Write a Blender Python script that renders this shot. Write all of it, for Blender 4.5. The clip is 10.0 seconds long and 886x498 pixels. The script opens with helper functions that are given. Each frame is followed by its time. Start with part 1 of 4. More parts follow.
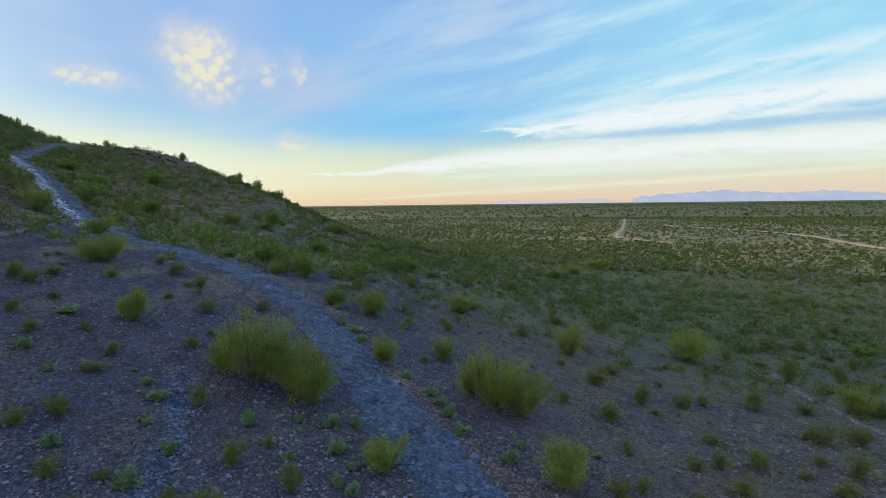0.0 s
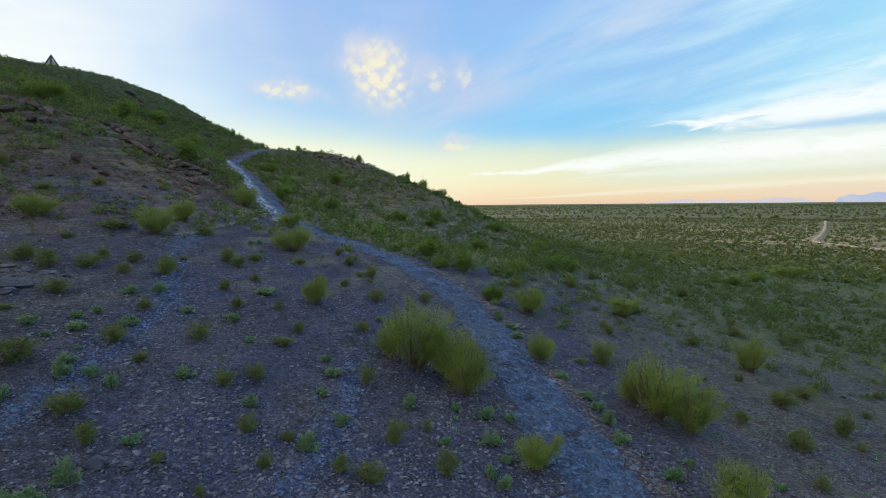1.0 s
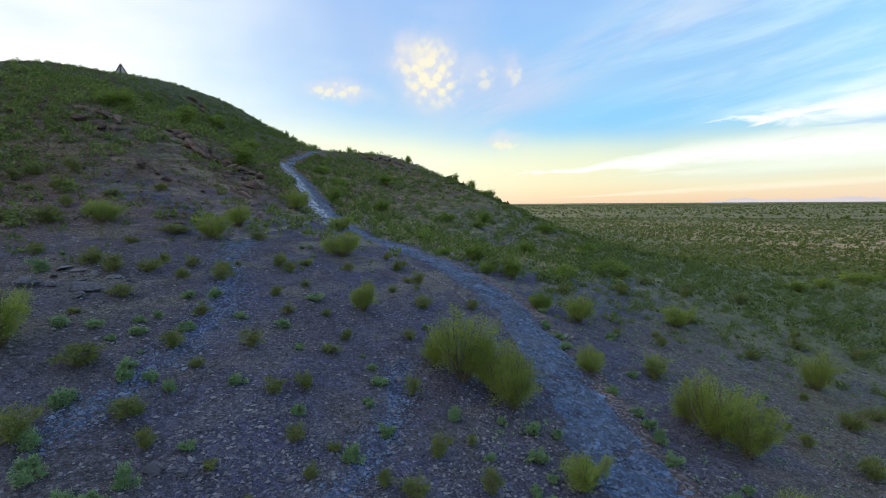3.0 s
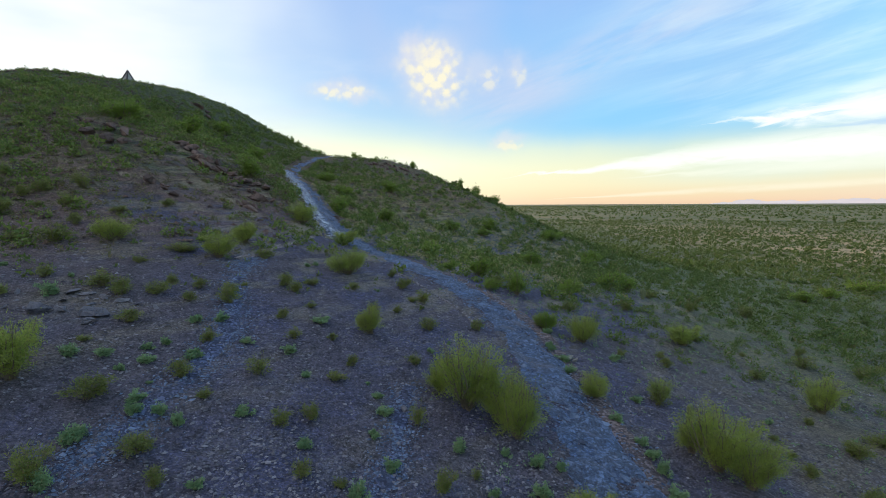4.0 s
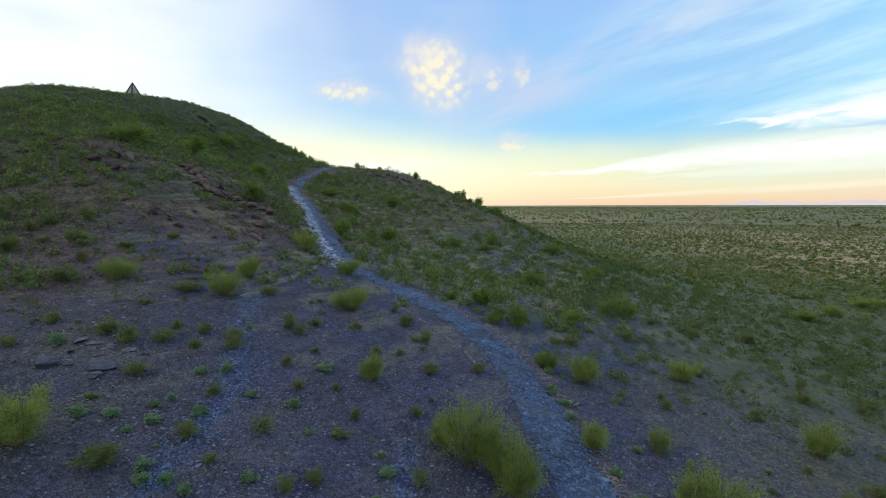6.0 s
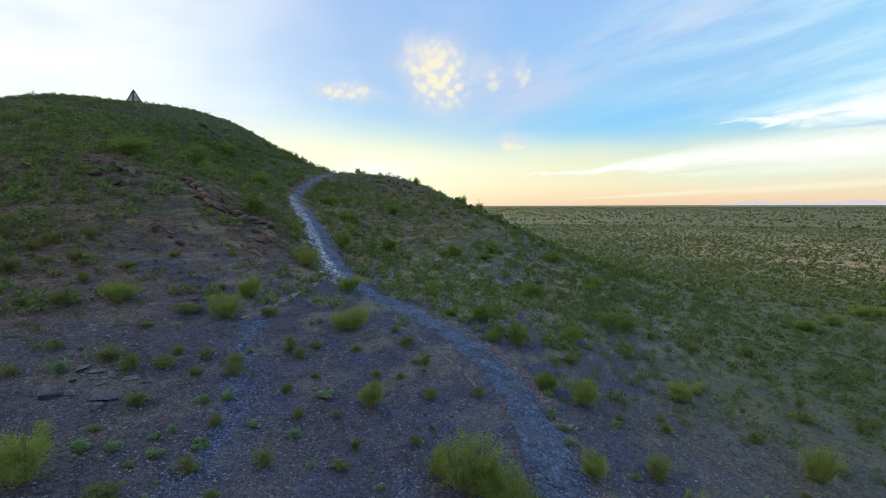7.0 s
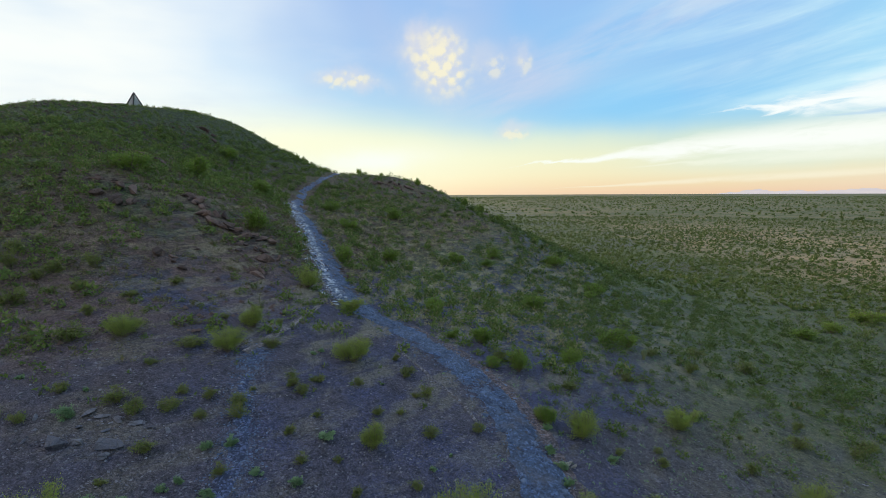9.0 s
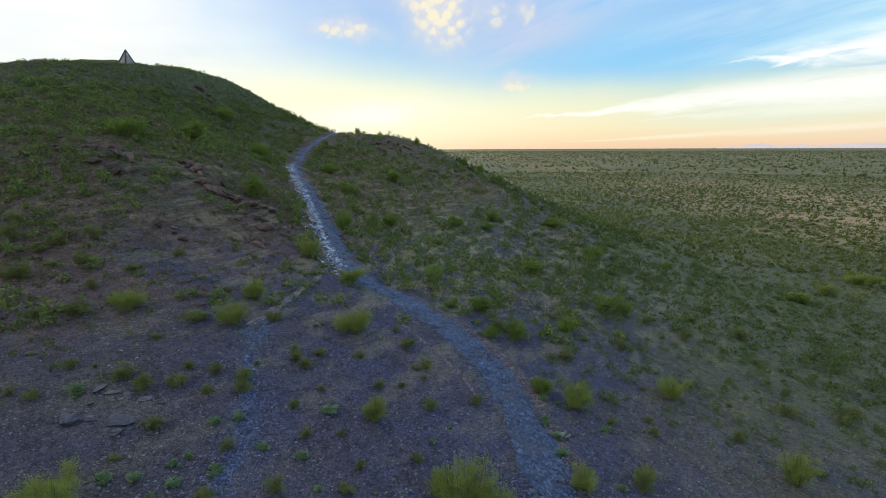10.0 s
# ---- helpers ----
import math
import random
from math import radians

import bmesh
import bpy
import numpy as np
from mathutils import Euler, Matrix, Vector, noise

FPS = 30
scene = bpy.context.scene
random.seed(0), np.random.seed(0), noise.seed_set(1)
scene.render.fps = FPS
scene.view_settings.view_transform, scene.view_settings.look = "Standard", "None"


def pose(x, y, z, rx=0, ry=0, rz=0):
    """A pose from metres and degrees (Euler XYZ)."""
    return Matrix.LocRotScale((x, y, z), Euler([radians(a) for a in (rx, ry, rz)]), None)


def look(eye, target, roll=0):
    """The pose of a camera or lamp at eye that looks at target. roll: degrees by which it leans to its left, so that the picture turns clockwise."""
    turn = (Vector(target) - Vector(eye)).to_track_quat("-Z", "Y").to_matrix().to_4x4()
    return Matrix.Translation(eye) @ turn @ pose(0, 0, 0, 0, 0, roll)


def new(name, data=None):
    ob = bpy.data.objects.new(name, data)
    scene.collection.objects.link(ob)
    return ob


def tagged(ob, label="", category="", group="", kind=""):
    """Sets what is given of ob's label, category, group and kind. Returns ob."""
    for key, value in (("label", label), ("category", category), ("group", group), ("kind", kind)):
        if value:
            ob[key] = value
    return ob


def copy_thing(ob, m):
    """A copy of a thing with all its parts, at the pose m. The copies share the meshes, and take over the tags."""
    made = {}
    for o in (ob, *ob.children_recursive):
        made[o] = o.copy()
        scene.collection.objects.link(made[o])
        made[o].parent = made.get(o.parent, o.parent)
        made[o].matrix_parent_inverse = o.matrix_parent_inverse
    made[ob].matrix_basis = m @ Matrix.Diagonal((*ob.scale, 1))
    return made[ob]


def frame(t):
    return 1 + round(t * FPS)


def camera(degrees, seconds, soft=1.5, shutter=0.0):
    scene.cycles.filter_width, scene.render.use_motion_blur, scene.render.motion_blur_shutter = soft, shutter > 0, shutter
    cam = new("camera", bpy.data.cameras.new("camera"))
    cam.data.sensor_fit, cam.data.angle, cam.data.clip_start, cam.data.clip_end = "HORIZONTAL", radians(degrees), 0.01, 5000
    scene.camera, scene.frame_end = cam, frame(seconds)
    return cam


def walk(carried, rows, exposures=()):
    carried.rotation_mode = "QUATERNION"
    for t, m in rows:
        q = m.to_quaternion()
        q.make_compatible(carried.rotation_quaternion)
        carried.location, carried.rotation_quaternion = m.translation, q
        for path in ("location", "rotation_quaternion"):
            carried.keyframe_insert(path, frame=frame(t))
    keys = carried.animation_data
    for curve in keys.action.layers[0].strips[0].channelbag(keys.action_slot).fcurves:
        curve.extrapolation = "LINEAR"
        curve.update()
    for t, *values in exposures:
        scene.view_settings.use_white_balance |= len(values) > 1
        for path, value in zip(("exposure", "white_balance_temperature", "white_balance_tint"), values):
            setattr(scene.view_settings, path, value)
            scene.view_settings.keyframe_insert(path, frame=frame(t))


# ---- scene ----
cam = camera(78.7, 10.0, soft=0.85)
PATH = [
    (0, (0.19, 0.981, 5.84), (0.161, 2.974, 5.671), -0.7),
    (0.5, (0.155, 0.972, 5.768), (-0.12, 2.946, 5.6), -0.6),
    (1, (0.161, 0.987, 5.752), (-0.44, 2.887, 5.585), -0.5),
    (1.5, (0.206, 1.06, 5.766), (-0.517, 2.917, 5.598), -0.5),
    (2, (0.181, 1.13, 5.773), (-0.566, 2.978, 5.605), -0.5),
    (2.5, (0.165, 1.158, 5.846), (-0.593, 3.001, 5.676), -0.5),
    (4, (0.137, 1.103, 7.198), (-0.645, 2.936, 7.03), -0.3),
    (4.5, (0.163, 1.06, 7.709), (-0.622, 2.892, 7.543), -0.3),
    (5, (0.165, 1.051, 8.223), (-0.622, 2.883, 8.058), -0.3),
    (5.5, (0.174, 1.04, 8.785), (-0.616, 2.87, 8.619), -0.2),
    (7, (0.231, 1.062, 10.625), (-0.563, 2.89, 10.459), -0.2),
    (7.5, (0.273, 1.071, 11.249), (-0.524, 2.898, 11.082), -0.2),
    (8, (0.285, 1.068, 11.918), (-0.514, 2.894, 11.751), -0.2),
    (8.5, (0.27, 1.097, 12.577), (-0.529, 2.922, 12.41), -0.2),
    (9, (0.298, 1.124, 13.171), (-0.5, 2.946, 12.964), -0.3),
    (9.5, (0.333, 1.081, 13.772), (-0.461, 2.894, 13.482), -0.3),
    (10, (0.36, 1.067, 14.357), (-0.428, 2.867, 13.986), -0.3),
]
walk(cam, [(t, look(eye, target, roll)) for t, eye, target, roll in PATH],
     [(0, -0.14, 6150, 5), (1, -0.02, 6280, 6), (2.5, 0.09, 6350, 6), (5, 0.11, 6380, 6), (7, 0.05, 6380, 6), (8.5, 0.01, 6370, 5), (9.5, 0.0, 6450, 6), (10, 0.05, 6530, 8)])

# ---- light ----
SUN_AZ, SUN_EL = 48.0, 6.0  # degrees to the left of +Y, and above the horizon


class Node:
    """A socket that can be calculated with."""

    def __init__(self, tree, socket):
        self.tree, self.socket = tree, socket

    def math(self, kind, *others, clamp=False):
        n = self.tree.nodes.new("ShaderNodeMath")
        n.operation, n.use_clamp = kind, clamp
        for i, v in enumerate((self, *others)):
            if isinstance(v, Node):
                self.tree.links.new(v.socket, n.inputs[i])
            else:
                n.inputs[i].default_value = v
        return Node(self.tree, n.outputs[0])

    def __add__(self, o):
        return self.math("ADD", o)

    def __sub__(self, o):
        return self.math("SUBTRACT", o)

    def __mul__(self, o):
        return self.math("MULTIPLY", o)

    def __truediv__(self, o):
        return self.math("DIVIDE", o)

    def bell(self, middle, width):
        """1 at the middle, falling off on both sides."""
        u = (self - middle) / width
        return ((u * u) * -0.5).math("EXPONENT")

    def ramp(self, lo, hi):
        """0 at lo, 1 at hi, smooth between."""
        n = self.tree.nodes.new("ShaderNodeMapRange")
        n.interpolation_type = "SMOOTHSTEP"
        self.tree.links.new(self.socket, n.inputs[0])
        n.inputs[1].default_value, n.inputs[2].default_value = lo, hi
        return Node(self.tree, n.outputs[0])


def link_in(tree, value, socket):
    if isinstance(value, Node):
        tree.links.new(value.socket, socket)
    else:
        socket.default_value = value


def srgb(r, g, b):
    return tuple(((c / 255 + 0.055) / 1.055) ** 2.4 if c > 10 else c / 255 / 12.92 for c in (r, g, b)) + (1.0,)


def mixed(tree, factor, a, b, blend="MIX"):
    n = tree.nodes.new("ShaderNodeMix")
    n.data_type, n.blend_type, n.clamp_factor = "RGBA", blend, True
    link_in(tree, factor, n.inputs[0])
    link_in(tree, a, n.inputs[6])
    link_in(tree, b, n.inputs[7])
    return Node(tree, n.outputs[2])


def noise_of(tree, vector, scale, detail=4.0, rough=0.55, warp=0.0, out=0):
    n = tree.nodes.new("ShaderNodeTexNoise")
    if vector is not None:
        tree.links.new(vector.socket, n.inputs["Vector"])
    n.inputs["Scale"].default_value, n.inputs["Detail"].default_value = scale, detail
    n.inputs["Roughness"].default_value, n.inputs["Distortion"].default_value = rough, warp
    return Node(tree, n.outputs[out])


def cells(tree, vector, scale, feature="F1", out="Distance", rand=1.0):
    n = tree.nodes.new("ShaderNodeTexVoronoi")
    n.feature = feature
    tree.links.new(vector.socket, n.inputs["Vector"])
    n.inputs["Scale"].default_value, n.inputs["Randomness"].default_value = scale, rand
    return Node(tree, n.outputs[out])


def ramp_of(tree, value, stops):
    n = tree.nodes.new("ShaderNodeValToRGB")
    tree.links.new(value.socket, n.inputs[0])
    while len(n.color_ramp.elements) < len(stops):
        n.color_ramp.elements.new(0.5)
    for e, (at, colour) in zip(n.color_ramp.elements, stops):
        e.position, e.color = at, colour
    return Node(tree, n.outputs[0])


def combine(tree, x, y, z):
    n = tree.nodes.new("ShaderNodeCombineXYZ")
    for i, v in enumerate((x, y, z)):
        link_in(tree, v, n.inputs[i])
    return Node(tree, n.outputs[0])


def dot(tree, a, vector):
    n = tree.nodes.new("ShaderNodeVectorMath")
    n.operation = "DOT_PRODUCT"
    tree.links.new(a.socket, n.inputs[0])
    n.inputs[1].default_value = vector
    return Node(tree, n.outputs["Value"])


def heaven(azimuth, elevation):
    a, e = radians(azimuth), radians(elevation)
    return Vector((-math.sin(a) * math.cos(e), math.cos(a) * math.cos(e), math.sin(e)))


def build_sky():
    world = bpy.data.worlds.new("evening_sky")
    scene.world = world
    world.use_nodes = True
    t = world.node_tree
    t.nodes.clear()
    air = t.nodes.new("ShaderNodeTexSky")
    air.sky_type, air.sun_disc = "NISHITA", False
    air.sun_elevation, air.sun_rotation = radians(SUN_EL), radians(-SUN_AZ)
    d = Node(t, t.nodes.new("ShaderNodeTexCoord").outputs["Generated"])
    sep = t.nodes.new("ShaderNodeSeparateXYZ")
    t.links.new(d.socket, sep.inputs[0])
    x, y, z = (Node(t, o) for o in sep.outputs)
    el = z.math("ARCSINE") * 57.2958
    az = (x * -1.0).math("ARCTAN2", y) * 57.2958
    # clear air, from the peach horizon to the blue above
    clear = ramp_of(t, el / 60.0, [
        (0.0, srgb(252, 216, 184)), (0.012, srgb(254, 228, 190)), (0.03, srgb(253, 240, 202)), (0.06, srgb(246, 246, 214)),
        (0.092, srgb(226, 240, 224)), (0.118, srgb(184, 224, 242)), (0.15, srgb(158, 212, 253)), (0.22, srgb(154, 206, 254)), (0.32, srgb(150, 196, 252)), (0.55, srgb(120, 166, 240)), (1.0, srgb(98, 142, 232))])
    pale = mixed(t, 0.12, clear, mixed(t, 1.0, Node(t, air.outputs[0]), (0.1, 0.1, 0.1, 1), "MULTIPLY"))
    # warped directions so that no cloud edge is straight
    wob = noise_of(t, d, 2.5, 3.0) - 0.5
    ruffle = noise_of(t, d, 11.0, 5.0, 0.6) - 0.5
    # lilac and pink low on the side away from the sun, with a pale green-grey bank of haze above
    bank = az.ramp(10.0, -8.0) * (el + az * 0.03 + ruffle * 1.2).bell(2.9, 0.9)
    col = mixed(t, bank * 0.7, pale, srgb(226, 238, 226))
    away = az.ramp(0.0, -30.0) * el.bell(0.8, 1.0)
    col = mixed(t, away * 0.45, col, srgb(244, 220, 212))
    # blue rift between the streaks and the evening glow
    rift = (el + wob * 4.0 + ruffle * 1.5).bell(8.0, 1.5) * az.bell(9.0, 13.0)
    col = mixed(t, rift * 0.8, col, srgb(136, 204, 250))
    # soft violet-blue veil round the bright cloud, and its long grey arm
    veil = (noise_of(t, d, 3.2, 3.0, 0.5).ramp(0.36, 0.70)) * el.ramp(6.0, 12.0) * az.bell(20.0, 20.0)
    col = mixed(t, veil * 0.6, col, srgb(188, 200, 234))
    arm = (el + az * 0.34 + wob * 5.0).bell(16.6, 1.9) * az.ramp(28.0, 14.0) * az.ramp(-16.0, -2.0) * (noise_of(t, combine(t, az * 0.10, (el + az * 0.34) * 0.45, 2.0), 1.0, 5.0, 0.6).ramp(0.25, 0.7))
    col = mixed(t, arm * 0.8, col, srgb(204, 214, 238))
    # turquoise air on the side away from the sun, crossed by high slanting wisps
    cyan = az.ramp(0.0, -30.0) * az.ramp(-110.0, -60.0) * el.ramp(5.0, 9.0) * noise_of(t, combine(t, az * 0.03, el * 0.12, 5.0), 1.0, 4.0, 0.55).ramp(0.25, 0.6)
    col = mixed(t, cyan * 0.8, col, srgb(178, 234, 254))
    slant = el + az * 0.19
    for stretch, seed, lo, hi, amount, tint in ((0.42, 1.0, 0.40, 0.78, 0.75, (222, 248, 254)), (1.0, 4.0, 0.45, 0.85, 0.35, (238, 252, 254)), (0.4, 9.0, 0.50, 0.75, 0.4, (150, 204, 250))):
        wisps = noise_of(t, combine(t, az * 0.10 * stretch, slant * 0.62 * stretch, seed), 1.0, 6.0, 0.58, 0.5).ramp(lo, hi)
        col = mixed(t, wisps * az.ramp(16.0, -14.0) * el.ramp(6.5, 9.0) * amount, col, srgb(*tint))
    # long bright streaks over the plain, drawn out to a point: height, slope, bend, half-width, where they begin and are full, share, colour
    for base, slope, bend, half, tip, full, frayed, amount, tint in (
            (7.1, -0.058, 0.0, 1.75, -1.0, -20.0, 0.6, 1.0, (253, 255, 254)),
            (4.10, -0.068, -0.0011, 1.35, 19.0, -14.0, 0.4, 1.0, (255, 255, 250)),
            (5.75, -0.060, -0.0008, 0.40, -9.0, -20.0, 0.5, 0.7, (180, 210, 240)),
            (2.7, -0.050, -0.0008, 0.55, 6.0, -12.0, 0.5, 0.5, (254, 252, 236)),
            (0.95, -0.045, 0.0, 0.28, 14.0, -6.0, 0.5, 0.55, (255, 246, 222)),
            (9.3, -0.09, 0.0, 0.9, -14.0, -28.0, 0.8, 0.7, (240, 252, 254))):
        off = el - az * slope - (az * az) * bend - base
        torn = noise_of(t, combine(t, az * 0.16, off * 0.8, base * 3.0), 1.0, 6.0, 0.6, 0.5) - 0.5
        wide = az.ramp(tip, full) * half + 0.02
        body = ((off + torn * half * 1.6).math("ABSOLUTE") / wide).ramp(1.5, 0.1)
        body = body * ((torn + 0.5).ramp(0.30, 0.52) * frayed + (1.0 - frayed)) * az.ramp(tip + 1.0, tip - 7.0)
        col = mixed(t, body * amount, col, srgb(*tint))
    # white cloud that the sun lights from behind, and the glow over the saddle
    white = (az + wob * 22.0).ramp(30.0, 54.0) * el.ramp(0.0, 6.0)
    soft = noise_of(t, combine(t, az * 0.035, el * 0.11, 3.0), 1.0, 4.0, 0.55).ramp(0.28, 0.6)
    col = mixed(t, white * (soft * 0.4 + 0.6), col, srgb(255, 255, 253))
    shade = noise_of(t, combine(t, az * 0.05, el * 0.2, 8.0), 1.0, 4.0, 0.55).ramp(0.5, 0.75) * az.bell(43.0, 13.0)
    col = mixed(t, shade * 0.7, col, srgb(212, 224, 244))
    glow = az.bell(35.0, 13.0) * (el + wob * 2.0).bell(3.4, 2.8)
    col = mixed(t, glow, col, srgb(255, 253, 222))
    core = (az + ruffle * 9.0).bell(31.5, 4.5) * (el + ruffle * 1.6 + (az - 31.5) * 0.06).bell(3.3, 0.8)
    col = mixed(t, core * 0.95, col, srgb(255, 255, 247))
    # puffs of cloud that catch the last sun
    for a, e, wide, high, size, amount in ((24.0, 13.0, 2.0, 1.9, 46.0, 0.85), (33.4, 11.2, 1.7, 0.5, 60.0, 0.65), (16.3, 6.1, 1.3, 0.4, 66.0, 0.6),
                                          (18.6, 13.0, 0.8, 0.8, 50.0, 0.45), (15.4, 13.3, 0.6, 0.8, 50.0, 0.4), (25.4, 15.2, 1.2, 0.8, 50.0, 0.35)):
        body = (az + (wob + ruffle) * 3.0).bell(a, wide) * (el + (wob - ruffle) * 3.0).bell(e, high)
        lobes = (cells(t, d, size * 1.5, "SMOOTH_F1") + (noise_of(t, d, size * 3.0, 4.0) - 0.5) * 0.5).ramp(0.72, 0.14)
        haze = ((az + ruffle * 6.0).bell(a, wide * 1.5) * (el + ruffle * 4.0).bell(e + 0.3, high * 1.5)).ramp(0.05, 1.0)
        col = mixed(t, haze * 0.7 * amount, col, srgb(236, 226, 228))
        col = mixed(t, (body * (lobes * 0.85 + 0.15) * 1.5).ramp(0.05, 1.0) * amount, col, srgb(255, 244, 212))
    # below the horizon the sky is not seen; the ground covers it
    bg = t.nodes.new("ShaderNodeBackground")
    t.links.new(col.socket, bg.inputs["Color"])
    bg.inputs["Strength"].default_value = 1.0
    t.links.new(bg.outputs[0], t.nodes.new("ShaderNodeOutputWorld").inputs["Surface"])


build_sky()
sun = new("sun", bpy.data.lights.new("sun", "SUN"))
sun.data.energy, sun.data.angle, sun.data.color = 4.5, radians(7), (1.0, 0.78, 0.50)
sun.matrix_world = look(heaven(SUN_AZ, SUN_EL) * 300, (0, 0, 0))

# ---- materials ----


def material(name, rough=0.85, spec=0.3):
    m = bpy.data.materials.new(name)
    m.use_nodes = True
    t = m.node_tree
    b = t.nodes["Principled BSDF"]
    b.inputs["Roughness"].default_value = rough
    b.inputs["Specular IOR Level"].default_value = spec
    return m, t, b


def place_of(tree):
    return Node(tree, tree.nodes.new("ShaderNodeNewGeometry").outputs["Position"])


def parts_of(tree, vector):
    sep = tree.nodes.new("ShaderNodeSeparateXYZ")
    tree.links.new(vector.socket, sep.inputs[0])
    return [Node(tree, o) for o in sep.outputs]


def bumped(tree, bsdf, height, strength, distance):
    n = tree.nodes.new("ShaderNodeBump")
    n.inputs["Strength"].default_value, n.inputs["Distance"].default_value = strength, distance
    tree.links.new(height.socket, n.inputs["Height"])
    tree.links.new(n.outputs[0], bsdf.inputs["Normal"])


def colour_in(tree, bsdf, colour):
    tree.links.new(colour.socket, bsdf.inputs["Base Color"])


def ground_material():
    m, t, b = material("desert_ground", 0.9, 0.25)
    p = place_of(t)
    x, y, z = parts_of(t, p)
    big, mid = noise_of(t, p, 0.035, 4.0), noise_of(t, p, 0.22, 4.0)
    fine, grain = noise_of(t, p, 2.2, 5.0, 0.65), noise_of(t, p, 14.0, 4.0, 0.7)
    tone, tone_small = parts_of(t, cells(t, p, 8.0, "F1", "Color"))[0], parts_of(t, cells(t, p, 21.0, "F1", "Color"))[0]
    pebble = cells(t, p, 9.0)
    # dark gravel of the slopes: slate, brown and rust
    rusty = x.ramp(-6.0, 10.0) * z.ramp(2.0, -2.0)
    stain = noise_of(t, p, 0.75, 5.0, 0.7)
    col = mixed(t, mid.ramp(0.38, 0.62), (0.084, 0.088, 0.158, 1), (0.106, 0.095, 0.126, 1))
    col = mixed(t, big.ramp(0.50, 0.66) * 0.6, col, (0.115, 0.090, 0.080, 1))
    col = mixed(t, rusty * (mid.ramp(0.3, 0.6) * 0.5 + 0.35), col, (0.170, 0.136, 0.104, 1))
    col = mixed(t, stain.ramp(0.50, 0.66) * 0.6, col, (0.055, 0.048, 0.056, 1))
    col = mixed(t, fine.ramp(0.48, 0.68) * 0.6, col, (0.042, 0.038, 0.046, 1))
    col = mixed(t, grain.ramp(0.52, 0.68) * 0.7, col, (0.19, 0.168, 0.178, 1))
    col = mixed(t, pebble.ramp(0.16, 0.05) * 0.4, col, (0.24, 0.215, 0.215, 1))
    speck = ramp_of(t, tone * 0.35 + tone_small * 0.65, [(0.15, (0.42, 0.42, 0.43, 1)), (0.55, (0.9, 0.9, 0.9, 1)), (0.78, (1.25, 1.25, 1.28, 1)), (0.93, (1.6, 1.6, 1.68, 1))])
    # brown weathered rock and soil of the hill itself
    height = z.ramp(4.0, 8.0) * (x * -1.0 + y * 0.35).ramp(34.0, 48.0)
    earth = mixed(t, mid.ramp(0.40, 0.60), (0.100, 0.082, 0.068, 1), (0.160, 0.120, 0.098, 1))
    earth = mixed(t, noise_of(t, p, 0.55, 6.0, 0.72).ramp(0.47, 0.60) * 0.6, earth, (0.245, 0.205, 0.172, 1))
    earth = mixed(t, fine.ramp(0.44, 0.60) * 0.8, earth, (0.042, 0.037, 0.031, 1))
    earth = mixed(t, grain.ramp(0.55, 0.70) * 0.5, earth, (0.20, 0.18, 0.16, 1))
    col = mixed(t, height * 0.85, col, earth)
    # moss-green annuals thinly over the hill
    moss = (noise_of(t, p, 0.33, 5.0, 0.7) + (big - 0.5) * 0.5 + z.ramp(8.0, 20.0) * 0.2).ramp(0.40, 0.56) * (y.ramp(36.0, 52.0) * z.ramp(-1.0, 4.0)).math("MAXIMUM", z.ramp(7.0, 12.0))
    col = mixed(t, moss * 0.75, col, mixed(t, fine.ramp(0.4, 0.6), (0.118, 0.152, 0.050, 1), (0.060, 0.080, 0.027, 1)))
    # thin green growth after rain on the lower fan
    lower = z.ramp(2.5, -2.5) * (y + x * 0.7 + mid * 30.0).ramp(36.0, 84.0)
    growth = (noise_of(t, p, 0.9, 6.0, 0.75) + (big - 0.5) * 0.8).ramp(0.36, 0.60)
    col = mixed(t, lower * (growth * 0.48 + 0.50), col, mixed(t, fine.ramp(0.4, 0.6), (0.172, 0.186, 0.076, 1), (0.098, 0.118, 0.046, 1)))
    # bare rust-brown ground round the outcrops
    bare = (z.ramp(2.5, 6.5) * z.ramp(24.0, 14.0) * x.ramp(-20.0, -32.0)).math("MAXIMUM", x.bell(-50.0, 14.0) * y.bell(105.0, 12.0)) * (mid + (stain - 0.5) * 0.8).ramp(0.32, 0.54)
    col = mixed(t, bare * 0.6, col, (0.200, 0.122, 0.096, 1))
    # dark mottling and broken rock of the hill
    col = mixed(t, z.ramp(4.0, 8.0) * noise_of(t, p, 1.1, 6.0, 0.75).ramp(0.48, 0.62) * 0.35, col, (0.048, 0.036, 0.032, 1))
    # straw-coloured dry grass on the flank of the spur
    flank = x.bell(-26.0, 20.0) * y.bell(62.0, 26.0)
    straw = noise_of(t, combine(t, x * 0.22, y * 0.22, z * 2.4), 1.0, 5.0, 0.65).ramp(0.48, 0.62)
    col = mixed(t, flank * straw * 0.75, col, (0.40, 0.345, 0.195, 1))
    col = mixed(t, 0.9, col, speck, "MULTIPLY")
    # soil of the open plain, lighter beyond a slanting edge
    out = x * 0.903 + y * 0.43 - 94.5 + (big - 0.5) * 60.0 + (mid - 0.5) * 30.0
    plain = out.ramp(-14.0, 22.0)
    soil = mixed(t, mid.ramp(0.35, 0.7), (0.40, 0.295, 0.165, 1), (0.30, 0.225, 0.125, 1))
    soil = mixed(t, noise_of(t, p, 0.012, 3.0, 0.6).ramp(0.42, 0.62) * 0.8, soil, (0.19, 0.185, 0.10, 1))
